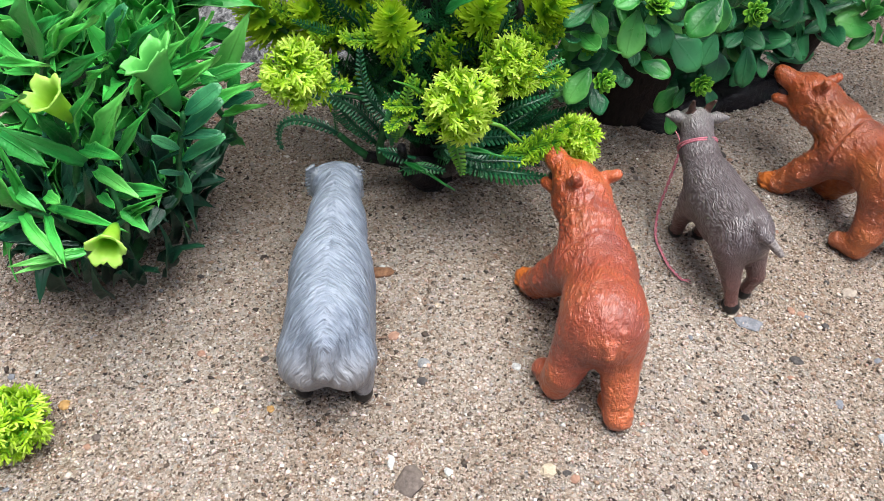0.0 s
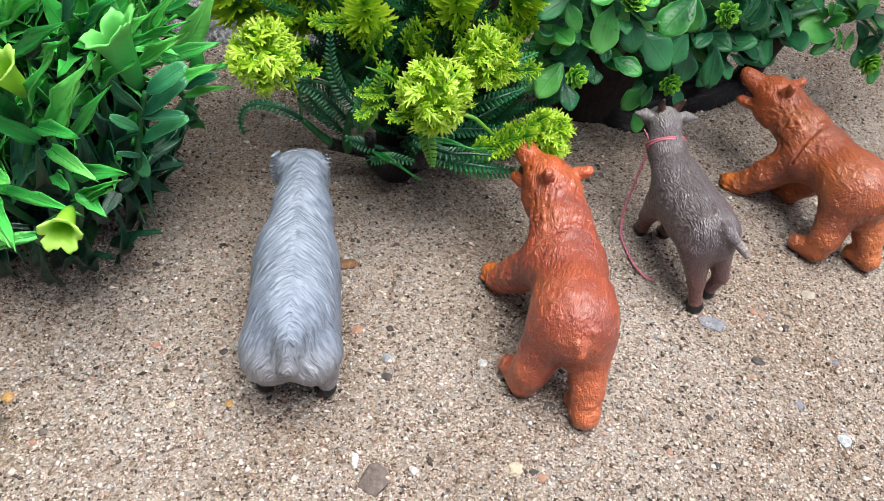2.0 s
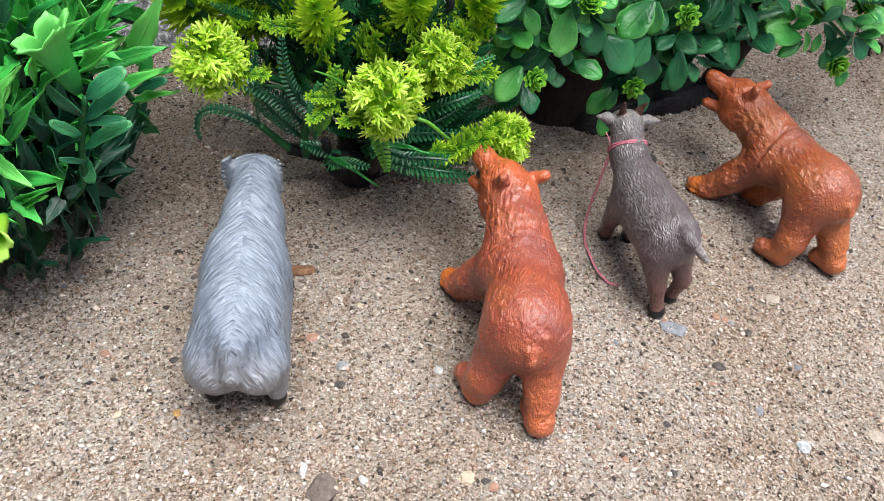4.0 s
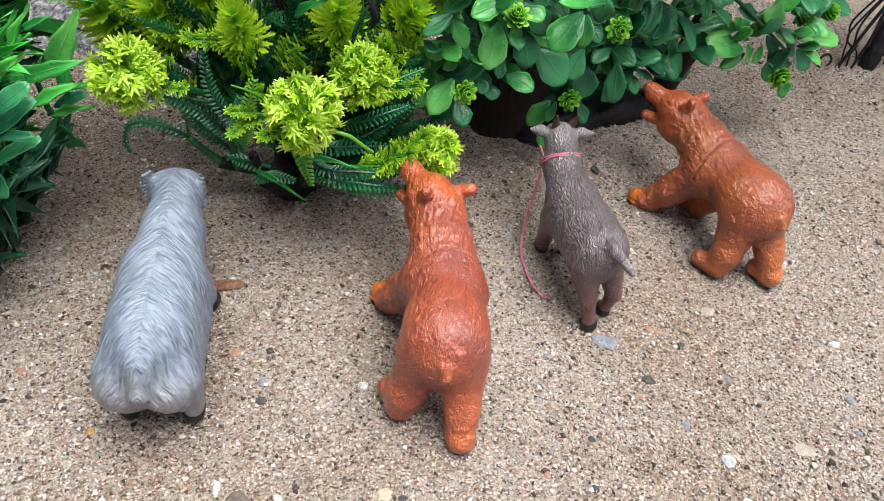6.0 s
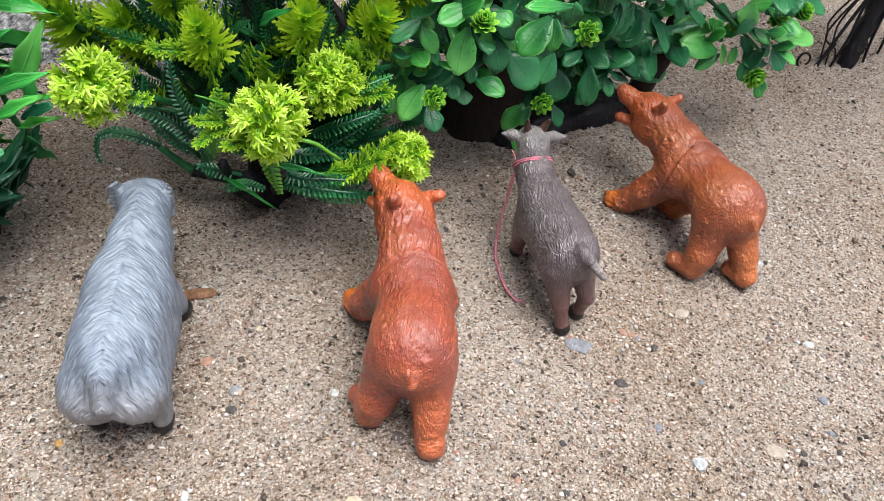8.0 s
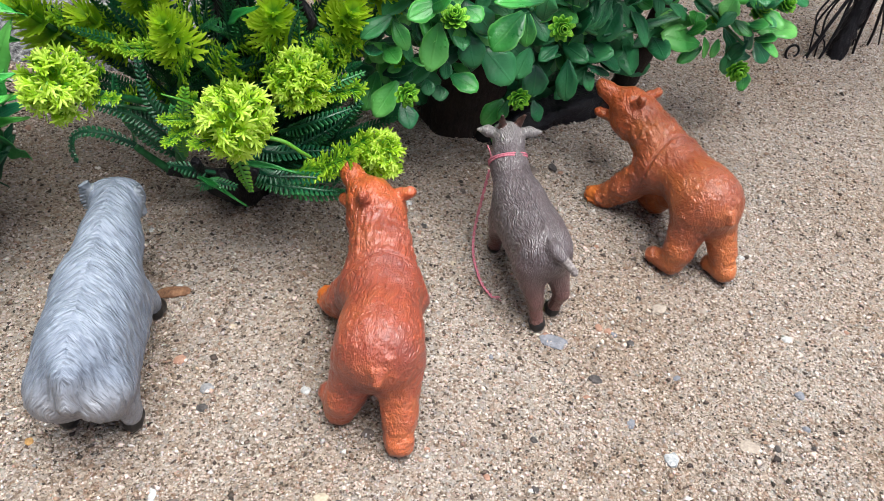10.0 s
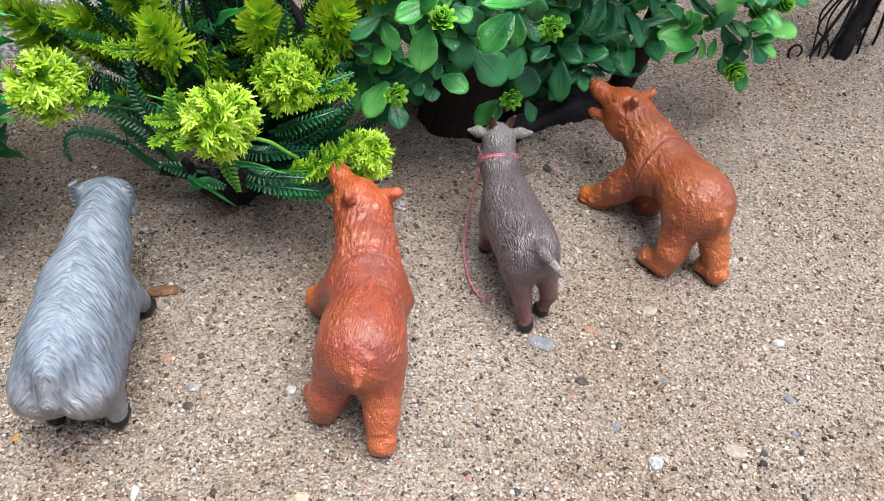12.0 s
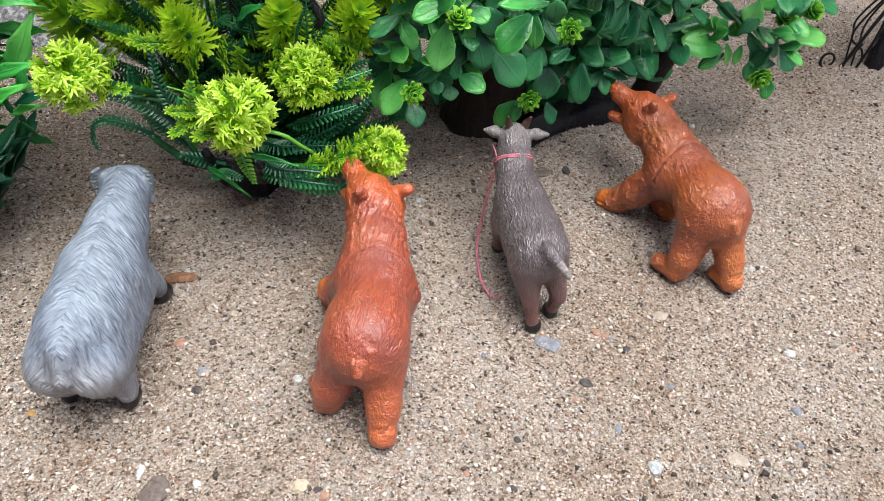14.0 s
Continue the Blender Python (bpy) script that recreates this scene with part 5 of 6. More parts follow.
    def spray(tip, way, scale, face=(0, -0.6, 0.75)):
        way = Vector(way).normalized()
        hang("lime_spray", rng.choice(SPRAYS), bush, aim(Vector(tip) - way * 0.024 * scale, way, face, scale))

    # lime sprays between the flowers
    for tip, way, k in (((0.0480, 0.2770, 0.0590), (0.6, -0.4, 0.5), 1.0), ((0.0440, 0.2800, 0.0510), (0.8, -0.2, 0.2), 0.95), ((0.0530, 0.2840, 0.0630), (0.7, -0.2, 0.7), 0.95), ((-0.0100, 0.2850, 0.0960), (0.5, -0.3, 0.8), 0.9),
                        ((0.0040, 0.2900, 0.0950), (0.1, -0.3, 0.9), 1.0), ((-0.0370, 0.2920, 0.0900), (-0.7, -0.3, 0.3), 0.9), ((0.0460, 0.3050, 0.0735), (0.9, -0.2, 0.2), 1.0), ((0.0135, 0.3000, 0.0900), (-0.3, -0.4, 0.7), 1.0),
                        ((0.0360, 0.3080, 0.0870), (0.3, -0.3, 0.8), 1.1), ((0.0430, 0.3120, 0.0800), (0.7, -0.3, 0.4), 1.0), ((-0.0140, 0.2700, 0.0890), (-0.4, -0.4, 0.7), 0.75), ((-0.0030, 0.2560, 0.0760), (-0.9, -0.3, -0.1), 0.7)):
        spray(tip, way, k)
    for tip, way, k in (((-0.0470, 0.2760, 0.0985), (0.2, -0.2, 0.9), 0.75), ((-0.0400, 0.2720, 0.0930), (0.6, -0.2, 0.7), 0.70), ((-0.0390, 0.2690, 0.0840), (0.7, -0.3, 0.1), 0.65), ((0.0160, 0.2860, 0.0890), (-0.2, -0.3, 0.8), 0.95), ((-0.0210, 0.2660, 0.0790), (-0.8, -0.3, 0.3), 0.6),
                        ((-0.0170, 0.2650, 0.0700), (-0.6, -0.5, -0.2), 0.6), ((0.0230, 0.2840, 0.0740), (0.1, -0.6, -0.5), 0.8), ((0.0330, 0.2860, 0.0760), (0.5, -0.5, -0.4), 0.7), ((-0.0700, 0.3140, 0.0880), (-0.6, -0.4, 0.5), 1.0), ((-0.0450, 0.3100, 0.0850), (0.3, -0.5, 0.5), 1.0),
                        ((-0.0330, 0.3040, 0.0960), (0.2, -0.4, 0.8), 0.9), ((0.0010, 0.2820, 0.1010), (0.3, -0.4, 0.8), 0.8), ((0.0500, 0.3150, 0.0880), (0.6, -0.3, 0.6), 1.0)):
        spray(tip, way, k)

    def frond(reach, mat, *pts, face=(0, -0.5, 0.85), stout=1.0):
        start = Vector(pts[0])
        hang("fern_frond", frond_along([Vector(p) - start for p in pts], reach, mat, face=face, stout=stout), bush, Matrix.Translation(start))

    # fronds that can be told apart: those by the bear's nose, under the pompom and beside the sheep
    frond(0.0050, FERN, (0.0040, 0.312, 0.030), (0.0220, 0.300, 0.0450), (0.0400, 0.308, 0.0530), (0.0510, 0.314, 0.0630))
    frond(0.0048, FERN, (0.0020, 0.300, 0.044), (0.0146, 0.285, 0.0530), (0.0280, 0.286, 0.0540), (0.0420, 0.290, 0.0530))
    frond(0.0046, FERN, (0.0020, 0.298, 0.034), (0.0159, 0.276, 0.0440), (0.0300, 0.273, 0.0450), (0.0470, 0.276, 0.0420))
    frond(0.0046, FERN, (0.0040, 0.304, 0.030), (0.0200, 0.280, 0.0400), (0.0350, 0.276, 0.0400), (0.0560, 0.284, 0.0360))
    frond(0.0044, FERN, (0.0020, 0.296, 0.040), (0.0150, 0.276, 0.0480), (0.0290, 0.274, 0.0500), (0.0440, 0.277, 0.0480))
    frond(0.0040, FERN_LIME, (0.0020, 0.2700, 0.074), (0.0060, 0.2620, 0.0690), (0.0090, 0.2600, 0.0600), (0.0110, 0.2615, 0.0510), face=(0, -0.9, 0.3), stout=1.2)
    frond(0.0042, FERN_LIME, (-0.0180, 0.2800, 0.052), (-0.0165, 0.2740, 0.0620), (-0.0140, 0.2690, 0.0780), (-0.0105, 0.2660, 0.0930), face=(0.2, -0.9, 0.4), stout=1.1)
    frond(0.0042, FERN, (-0.0200, 0.2830, 0.048), (-0.0200, 0.2760, 0.0590), (-0.0190, 0.2720, 0.0720), (-0.0170, 0.2690, 0.0830), face=(-0.3, -0.9, 0.3))
    frond(0.0030, FERN, (-0.0440, 0.3040, 0.035), (-0.0540, 0.3020, 0.0420), (-0.0640, 0.3000, 0.0455), (-0.0715, 0.3000, 0.0420), (-0.0738, 0.3000, 0.0344), (-0.0717, 0.2980, 0.0292), stout=1.1)
    frond(0.0036, FERN, (-0.0270, 0.3000, 0.034), (-0.0400, 0.2960, 0.0500), (-0.0460, 0.2920, 0.0660), (-0.0440, 0.2880, 0.0820))
    frond(0.0046, FERN, (-0.0240, 0.2980, 0.040), (-0.0360, 0.2920, 0.0580), (-0.0480, 0.2860, 0.0680), (-0.0560, 0.2800, 0.0720))
    frond(0.0040, FERN, (-0.0160, 0.2950, 0.046), (-0.0280, 0.2900, 0.0620), (-0.0330, 0.2880, 0.0760), (-0.0340, 0.2880, 0.0900))
    frond(0.0040, FERN, (-0.0100, 0.2900, 0.030), (-0.0140, 0.2840, 0.0340), (-0.0060, 0.2760, 0.0420), (0.0040, 0.2690, 0.0460))
    frond(0.0040, FERN, (-0.0100, 0.2900, 0.036), (-0.0200, 0.2840, 0.0420), (-0.0240, 0.2800, 0.0460), (-0.0260, 0.2790, 0.0480))
    frond(0.0042, FERN, (0.0180, 0.2960, 0.056), (0.0280, 0.2900, 0.0640), (0.0380, 0.2920, 0.0680), (0.0470, 0.2980, 0.0690))
    frond(0.0042, FERN, (0.0140, 0.3020, 0.064), (0.0260, 0.2980, 0.0740), (0.0400, 0.3020, 0.0780), (0.0520, 0.3100, 0.0800))
    # broad drooping tips and a smooth blade among them
    for b, t, w in (((0.0060, 0.2700, 0.0580), (0.0330, 0.2700, 0.0555), 0.0030), ((-0.0140, 0.2800, 0.0410), (0.0080, 0.2640, 0.0420), 0.0030), ((-0.0006, 0.3000, 0.1028), (0.0110, 0.2950, 0.1135), 0.0062)):
        b, t = Vector(b), Vector(t)
        hang("leaf", BLADES[MID_LEAF][0], bush, aim(b, t - b, (0, -0.5, 0.8), (t - b).length / 0.035, w / 0.0122))
    limb(0.0009, 0.0007, FERN_LIME, (0.0150, 0.2640, 0.0760), (0.0240, 0.2640, 0.0745), (0.0300, 0.2660, 0.0690), (0.0340, 0.2690, 0.0640))
    limb(0.0007, 0.0003, FERN_LIME, (-0.0080, 0.2680, 0.0840), (-0.0120, 0.2630, 0.0900), (-0.0180, 0.2610, 0.0930))
    # the dark mass of fronds within
    for i in range(90):
        b = Vector((rng.uniform(-0.062, 0.040), rng.uniform(0.306, 0.340), rng.uniform(0.030, 0.090)))
        if b.z < 0.045 and b.x < -0.02:
            continue
        d = Vector((rng.uniform(-0.7, 0.7), rng.uniform(-0.6, 0.1), rng.uniform(0.2, 1.0)))
        hang("fern_frond", rng.choice(FRONDS), bush, aim(b, d, (rng.uniform(-0.4, 0.4), -0.8, 0.5), rng.uniform(0.55, 0.85)))
    for i in range(46):
        b = Vector((rng.uniform(0.004, 0.040), rng.uniform(0.312, 0.336), rng.uniform(0.006, 0.050)))
        d = Vector((rng.uniform(0.0, 0.9), rng.uniform(-0.5, 0.0), rng.uniform(0.2, 0.8)))
        hang("fern_frond", FRONDS[1], bush, aim(b, d, (rng.uniform(-0.4, 0.4), -0.8, 0.5), rng.uniform(0.5, 0.8)))
    for i in range(30):
        b = Vector((rng.uniform(-0.052, -0.012), rng.uniform(0.300, 0.322), rng.uniform(0.034, 0.060)))
        d = Vector((rng.uniform(-0.7, 0.3), rng.uniform(-0.4, 0.1), rng.uniform(0.5, 1.0)))
        hang("fern_frond", FRONDS[1], bush, aim(b, d, (rng.uniform(-0.4, 0.4), -0.8, 0.5), rng.uniform(0.4, 0.6)))
    for i in range(26):
        b = Vector((rng.uniform(-0.070, 0.050), rng.uniform(0.300, 0.318), rng.uniform(0.060, 0.100)))
        spray(b, (rng.uniform(-0.7, 0.7), -0.5, rng.uniform(0.2, 1.0)), rng.uniform(0.7, 1.0))
    for i in range(150):
        a, e = rng.uniform(2.7, 6.9), rng.uniform(0.62, 1.35)
        b = c + Vector((rng.uniform(-0.030, 0.026), rng.uniform(-0.022, 0.006), rng.uniform(0.018, 0.078)))
        if b.x < -0.008 and b.z < 0.042:
            continue
        d = Vector((math.cos(a) * math.cos(e), 0.7 * math.sin(a) * math.cos(e), math.sin(e)))
        hang("fern_frond", rng.choice(FRONDS), bush, aim(b, d, (rng.uniform(-0.4, 0.4), -0.5, 0.9), rng.uniform(0.50, 0.80)))
    for i in range(34):
        t = Vector((rng.uniform(0.010, 0.056), 0, rng.uniform(0.030, 0.072)))
        t.y = 0.280 + 0.30 * (t.x - 0.02) + rng.uniform(0, 0.024)
        b = c + Vector((t.x * 0.25, -0.014, 0.014 + 0.3 * t.z))
        k = (t - b).length / 0.046
        hang("fern_frond", FRONDS[1], bush, aim(b, t - b + Vector((0, 0, 0.006)), (rng.uniform(-0.5, 0.5), -0.5, 0.8), k, rng.uniform(0.8, 1.0)))
    crown(bush, (-0.020, 0.360, 0.235), (0.100, 0.070, 0.060), 150, LANCE_GEO, (DARK_LEAF, BRIGHT_LEAF), rng, 1.6)


# ---- the round-leaved bush on its black root ----
def build_round_bush():
    rng = random.Random(21)
    c = Vector((0.112, 0.385, 0.0))
    bush = root_of("round_leaf_bush", c, "artificial bush with rounded green leaves, bright buds and a black root", "plant")

    def wood(name, pts, r0, r1, mat, n=12, ribs=0.0):
        g = Geo()
        line = curve_pts(pts, 8)
        g.tube(line, [r0 + (r1 - r0) * i / (len(line) - 1) for i in range(len(line))], n, wobble=0.06, ribs=ribs)
        return hang(name, g.mesh(name, mat), bush)

    wood("trunk", [(0.104, 0.404, -0.01), (0.107, 0.400, 0.03), (0.112, 0.390, 0.08), (0.118, 0.380, 0.17)], 0.026, 0.008, BROWN_TRUNK)
    wood("root", [(0.106, 0.398, 0.006), (0.124, 0.384, 0.002), (0.140, 0.390, 0.008), (0.154, 0.399, 0.009), (0.168, 0.404, 0.013), (0.181, 0.414, 0.011), (0.196, 0.424, 0.006)], 0.0100, 0.0105, ROOT, 22, 0.09)
    wood("side_trunk", [(0.194, 0.424, -0.004), (0.199, 0.420, 0.030), (0.206, 0.418, 0.064), (0.212, 0.420, 0.15)], 0.0074, 0.0058, BROWN_TRUNK, 16, 0.05)
    wood("branch", [(0.208, 0.418, 0.085), (0.218, 0.412, 0.082), (0.232, 0.405, 0.074), (0.248, 0.398, 0.064)], 0.0013, 0.0009, STEM, 6)
    wood("branch", [(0.112, 0.376, 0.07), (0.118, 0.358, 0.095), (0.122, 0.340, 0.100)], 0.0022, 0.0012, STEM, 6)
    wood("branch", [(0.110, 0.378, 0.06), (0.090, 0.350, 0.080), (0.076, 0.322, 0.088)], 0.0022, 0.0012, STEM, 6)
    wood("branch", [(0.112, 0.378, 0.05), (0.125, 0.360, 0.055), (0.124, 0.345, 0.056)], 0.0020, 0.0011, STEM, 6)
    wood("branch", [(0.116, 0.374, 0.08), (0.140, 0.365, 0.085), (0.160, 0.366, 0.078)], 0.0020, 0.0011, STEM, 6)

    def leaf(base, tip, width, deep=False):
        base, tip = Vector(base), Vector(tip)
        s = (tip - base).length / 0.024
        up = Vector((rng.uniform(-0.25, 0.25), -0.55 + rng.uniform(-0.2, 0.2), 0.75))
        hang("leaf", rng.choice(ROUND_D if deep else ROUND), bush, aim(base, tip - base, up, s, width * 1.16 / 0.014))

    leaf((0.1170, 0.3300, 0.1032), (0.1054, 0.3220, 0.0881), 0.0130)
    leaf((0.1195, 0.3320, 0.1020), (0.1202, 0.3270, 0.0881), 0.0073)
    leaf((0.0818, 0.3260, 0.0969), (0.0789, 0.3170, 0.0788), 0.0111)
    leaf((0.0893, 0.3260, 0.0727), (0.1010, 0.3180, 0.0720), 0.0090)
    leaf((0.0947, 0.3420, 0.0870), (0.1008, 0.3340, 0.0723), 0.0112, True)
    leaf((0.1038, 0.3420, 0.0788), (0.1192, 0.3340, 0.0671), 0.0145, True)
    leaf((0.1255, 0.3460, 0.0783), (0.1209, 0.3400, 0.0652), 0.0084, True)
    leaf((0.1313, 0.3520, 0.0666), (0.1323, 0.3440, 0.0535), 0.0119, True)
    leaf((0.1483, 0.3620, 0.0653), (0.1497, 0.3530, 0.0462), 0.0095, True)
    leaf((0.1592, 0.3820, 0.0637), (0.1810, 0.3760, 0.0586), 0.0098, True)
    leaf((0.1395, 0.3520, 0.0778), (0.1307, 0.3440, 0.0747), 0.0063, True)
    leaf((0.0596, 0.3310, 0.0826), (0.0535, 0.3250, 0.0775), 0.0099)
    leaf((0.0621, 0.3260, 0.0961), (0.0693, 0.3180, 0.0881), 0.0067)
    leaf((0.0598, 0.3340, 0.0960), (0.0631, 0.3280, 0.0884), 0.0063)
    leaf((0.0659, 0.3220, 0.0695), (0.0563, 0.3120, 0.0572), 0.0100)
    leaf((0.0682, 0.3280, 0.0638), (0.0601, 0.3200, 0.0487), 0.0123, True)
    leaf((0.0690, 0.3200, 0.0606), (0.0735, 0.3120, 0.0521), 0.0081, True)
    leaf((0.0810, 0.3180, 0.1103), (0.0677, 0.3100, 0.1054), 0.0082)
    leaf((0.0916, 0.3240, 0.1062), (0.0985, 0.3180, 0.1045), 0.0079)
    leaf((0.1226, 0.3200, 0.1138), (0.1012, 0.3120, 0.1142), 0.0059)
    leaf((0.1203, 0.3620, 0.0400), (0.1099, 0.3540, 0.0297), 0.0086)
    leaf((0.1179, 0.3560, 0.0286), (0.1212, 0.3500, 0.0184), 0.0070)
    leaf((0.1223, 0.3580, 0.0421), (0.1183, 0.3520, 0.0334), 0.0046)
    leaf((0.1728, 0.3840, 0.0860), (0.1636, 0.3740, 0.0717), 0.0129, True)
    leaf((0.1830, 0.3940, 0.0860), (0.1903, 0.3880, 0.0837), 0.0068)
    leaf((0.0753, 0.3180, 0.1072), (0.0857, 0.3100, 0.1175), 0.0090)
    leaf((0.0712, 0.3220, 0.0818), (0.0766, 0.3160, 0.0826), 0.0034)
    leaf((0.0786, 0.3300, 0.0668), (0.0805, 0.3240, 0.0633), 0.0056, True)
    leaf((0.0850, 0.3400, 0.0585), (0.0871, 0.3340, 0.0539), 0.0069, True)
    leaf((0.1353, 0.3620, 0.0411), (0.1401, 0.3560, 0.0326), 0.0064, True)
    leaf((0.0602, 0.3380, 0.0657), (0.0716, 0.3320, 0.0677), 0.0103, True)
    leaf((0.1478, 0.3700, 0.0763), (0.1537, 0.3620, 0.0899), 0.0108, True)
    leaf((0.1620, 0.3780, 0.0512), (0.1667, 0.3720, 0.0436), 0.0059, True)
    leaf((0.0878, 0.3380, 0.0734), (0.0873, 0.3320, 0.0666), 0.0051, True)
    leaf((0.0496, 0.3300, 0.0962), (0.0457, 0.3240, 0.0931), 0.0043, True)
    leaf((0.1290, 0.3460, 0.0923), (0.1288, 0.3400, 0.1047), 0.0085, True)
    leaf((0.0455, 0.3340, 0.0575), (0.0525, 0.3280, 0.0530), 0.0057, True)
    leaf((0.1742, 0.3860, 0.0662), (0.1595, 0.3800, 0.0613), 0.0064, True)
    leaf((0.0719, 0.3320, 0.0927), (0.0795, 0.3260, 0.0901), 0.0073, True)
    leaf((0.1061, 0.3400, 0.0872), (0.0979, 0.3340, 0.1000), 0.0099, True)
    # the overhanging branch
    leaf((0.2263, 0.4020, 0.0593), (0.2040, 0.3970, 0.0667), 0.0133)
    leaf((0.2230, 0.4100, 0.0688), (0.2023, 0.4040, 0.0720), 0.0109)
    leaf((0.2293, 0.4080, 0.0625), (0.2176, 0.4020, 0.0771), 0.0073)
    leaf((0.2391, 0.4080, 0.0853), (0.2344, 0.4020, 0.0755), 0.0101)
    leaf((0.2629, 0.4120, 0.0657), (0.2830, 0.4140, 0.0705), 0.0124)
    leaf((0.2605, 0.4120, 0.0592), (0.2687, 0.4060, 0.0509), 0.0132, True)
    leaf((0.2285, 0.4040, 0.0632), (0.2319, 0.3990, 0.0534), 0.0043)
    leaf((0.2364, 0.4040, 0.0628), (0.2339, 0.3980, 0.0549), 0.0043)
    leaf((0.2458, 0.4040, 0.0571), (0.2443, 0.3980, 0.0449), 0.0075, True)
    leaf((0.2545, 0.4010, 0.0479), (0.2577, 0.3960, 0.0372), 0.0088)
    leaf((0.2290, 0.4040, 0.0571), (0.2163, 0.3980, 0.0507), 0.0062)
    leaf((0.2502, 0.4100, 0.0673), (0.2580, 0.4040, 0.0595), 0.0080, True)
    leaf((0.2405, 0.4120, 0.0651), (0.2505, 0.4060, 0.0558), 0.0081, True)
    leaf((0.2603, 0.4160, 0.0820), (0.2753, 0.4120, 0.0809), 0.0079)
    leaf((0.2345, 0.4140, 0.0734), (0.2202, 0.4080, 0.0812), 0.0091, True)
    leaf((0.2582, 0.4060, 0.0532), (0.2449, 0.4000, 0.0568), 0.0062, True)
    leaf((0.2665, 0.4200, 0.0857), (0.2849, 0.4160, 0.0843), 0.0092, True)
    for at, ax, s in (((0.0869, 0.3140, 0.1056), (-0.1, -0.5, 0.8), 0.92), ((0.1352, 0.3340, 0.0959), (0.1, -0.8, 0.3), 0.92), ((0.0700, 0.3080, 0.0720), (0.3, -0.8, 0.3), 0.86), ((0.0505, 0.3300, 0.0872), (-0.3, -0.5, 0.7), 0.74), ((0.1238, 0.3400, 0.0550), (0.1, -0.8, 0.1), 0.88),
                      ((0.2488, 0.3960, 0.0498), (0.1, -0.8, 0.0), 1.0), ((0.2536, 0.4070, 0.0798), (0.1, -0.6, 0.6), 1.02), ((0.2683, 0.4120, 0.0823), (0.4, -0.5, 0.6), 0.92), ((0.2347, 0.4100, 0.0715), (0.0, -0.6, 0.5), 0.70), ((0.0655, 0.3300, 0.0753), (-0.2, -0.7, 0.5), 0.58)):
        hang("bud", rng.choice(BUDS), bush, aim(at, Vector(ax).orthogonal(), ax, s), "bright green bud rosette")
    # dark leaf mass added behind the trunk, standing in for deep shade
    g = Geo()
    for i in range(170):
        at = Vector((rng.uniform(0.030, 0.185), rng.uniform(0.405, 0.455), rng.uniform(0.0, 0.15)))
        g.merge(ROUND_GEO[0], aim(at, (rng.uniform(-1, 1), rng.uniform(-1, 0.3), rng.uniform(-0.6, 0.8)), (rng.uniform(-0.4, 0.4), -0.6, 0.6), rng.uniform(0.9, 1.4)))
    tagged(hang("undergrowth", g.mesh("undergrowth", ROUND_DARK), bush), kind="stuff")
    # leaves further in and above, mostly dark to imitate shade inside the bush
    for i in range(330):
        x, z = rng.uniform(0.052, 0.168), rng.uniform(0.045, 0.165)
        face = 0.329 + 0.52 * (x - 0.109) - 0.39 * (z - 0.080) if z < 0.12 else 0.315 + 0.4 * (x - 0.109)
        y = face + 0.024 + 0.045 * rng.random() ** 1.3
        if z < 0.05 + 0.9 * max(0, x - 0.15):
            continue
        d = Vector((rng.uniform(-1, 1), rng.uniform(-1.2, 0.3), rng.uniform(-0.7, 0.6)))
        s = rng.uniform(0.42, 0.80)
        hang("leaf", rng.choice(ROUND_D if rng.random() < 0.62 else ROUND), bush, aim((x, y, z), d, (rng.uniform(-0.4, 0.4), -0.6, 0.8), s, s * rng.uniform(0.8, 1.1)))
    crown(bush, (0.190, 0.405, 0.225), (0.080, 0.060, 0.060), 44, ROUND_GEO, (ROUND_DARK, ROUND_LEAF), rng, 1.9)
    for b, t in (((0.165, 0.378, 0.074), (0.214, 0.398, 0.078)), ((0.160, 0.372, 0.060), (0.182, 0.388, 0.044))):
        hang("fern_frond", FRONDS[1], bush, aim(b, Vector(t) - Vector(b), (0, -0.5, 0.8), (Vector(t) - Vector(b)).length / 0.044, 0.7))
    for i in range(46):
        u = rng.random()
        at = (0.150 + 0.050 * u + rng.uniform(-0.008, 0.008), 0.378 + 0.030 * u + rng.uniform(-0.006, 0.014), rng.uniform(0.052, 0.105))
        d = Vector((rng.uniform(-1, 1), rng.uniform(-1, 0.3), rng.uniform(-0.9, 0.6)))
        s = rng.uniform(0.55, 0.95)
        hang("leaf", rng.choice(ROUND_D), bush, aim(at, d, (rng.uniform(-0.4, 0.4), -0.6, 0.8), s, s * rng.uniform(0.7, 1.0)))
    for i in range(20):
        at = (rng.uniform(0.212, 0.258), rng.uniform(0.396, 0.414), rng.uniform(0.062, 0.094))
        hang("leaf", rng.choice(ROUND if rng.random() < 0.6 else ROUND_D), bush, aim(at, (rng.uniform(-1, 1), rng.uniform(-1, 0.3), rng.uniform(-0.6, 0.7)), (rng.uniform(-0.4, 0.4), -0.6, 0.8), rng.uniform(0.38, 0.62)))
    for i in range(14):
        d = Vector((rng.uniform(-1, 1), rng.uniform(-0.8, 0.5), rng.uniform(-0.3, 0.8)))
        hang("leaf", rng.choice(ROUND if rng.random() < 0.5 else ROUND_D), bush, aim((rng.uniform(0.205, 0.262), rng.uniform(0.402, 0.432), rng.uniform(0.070, 0.110)), d, (0, -0.6, 0.8), rng.uniform(0.6, 0.95)))


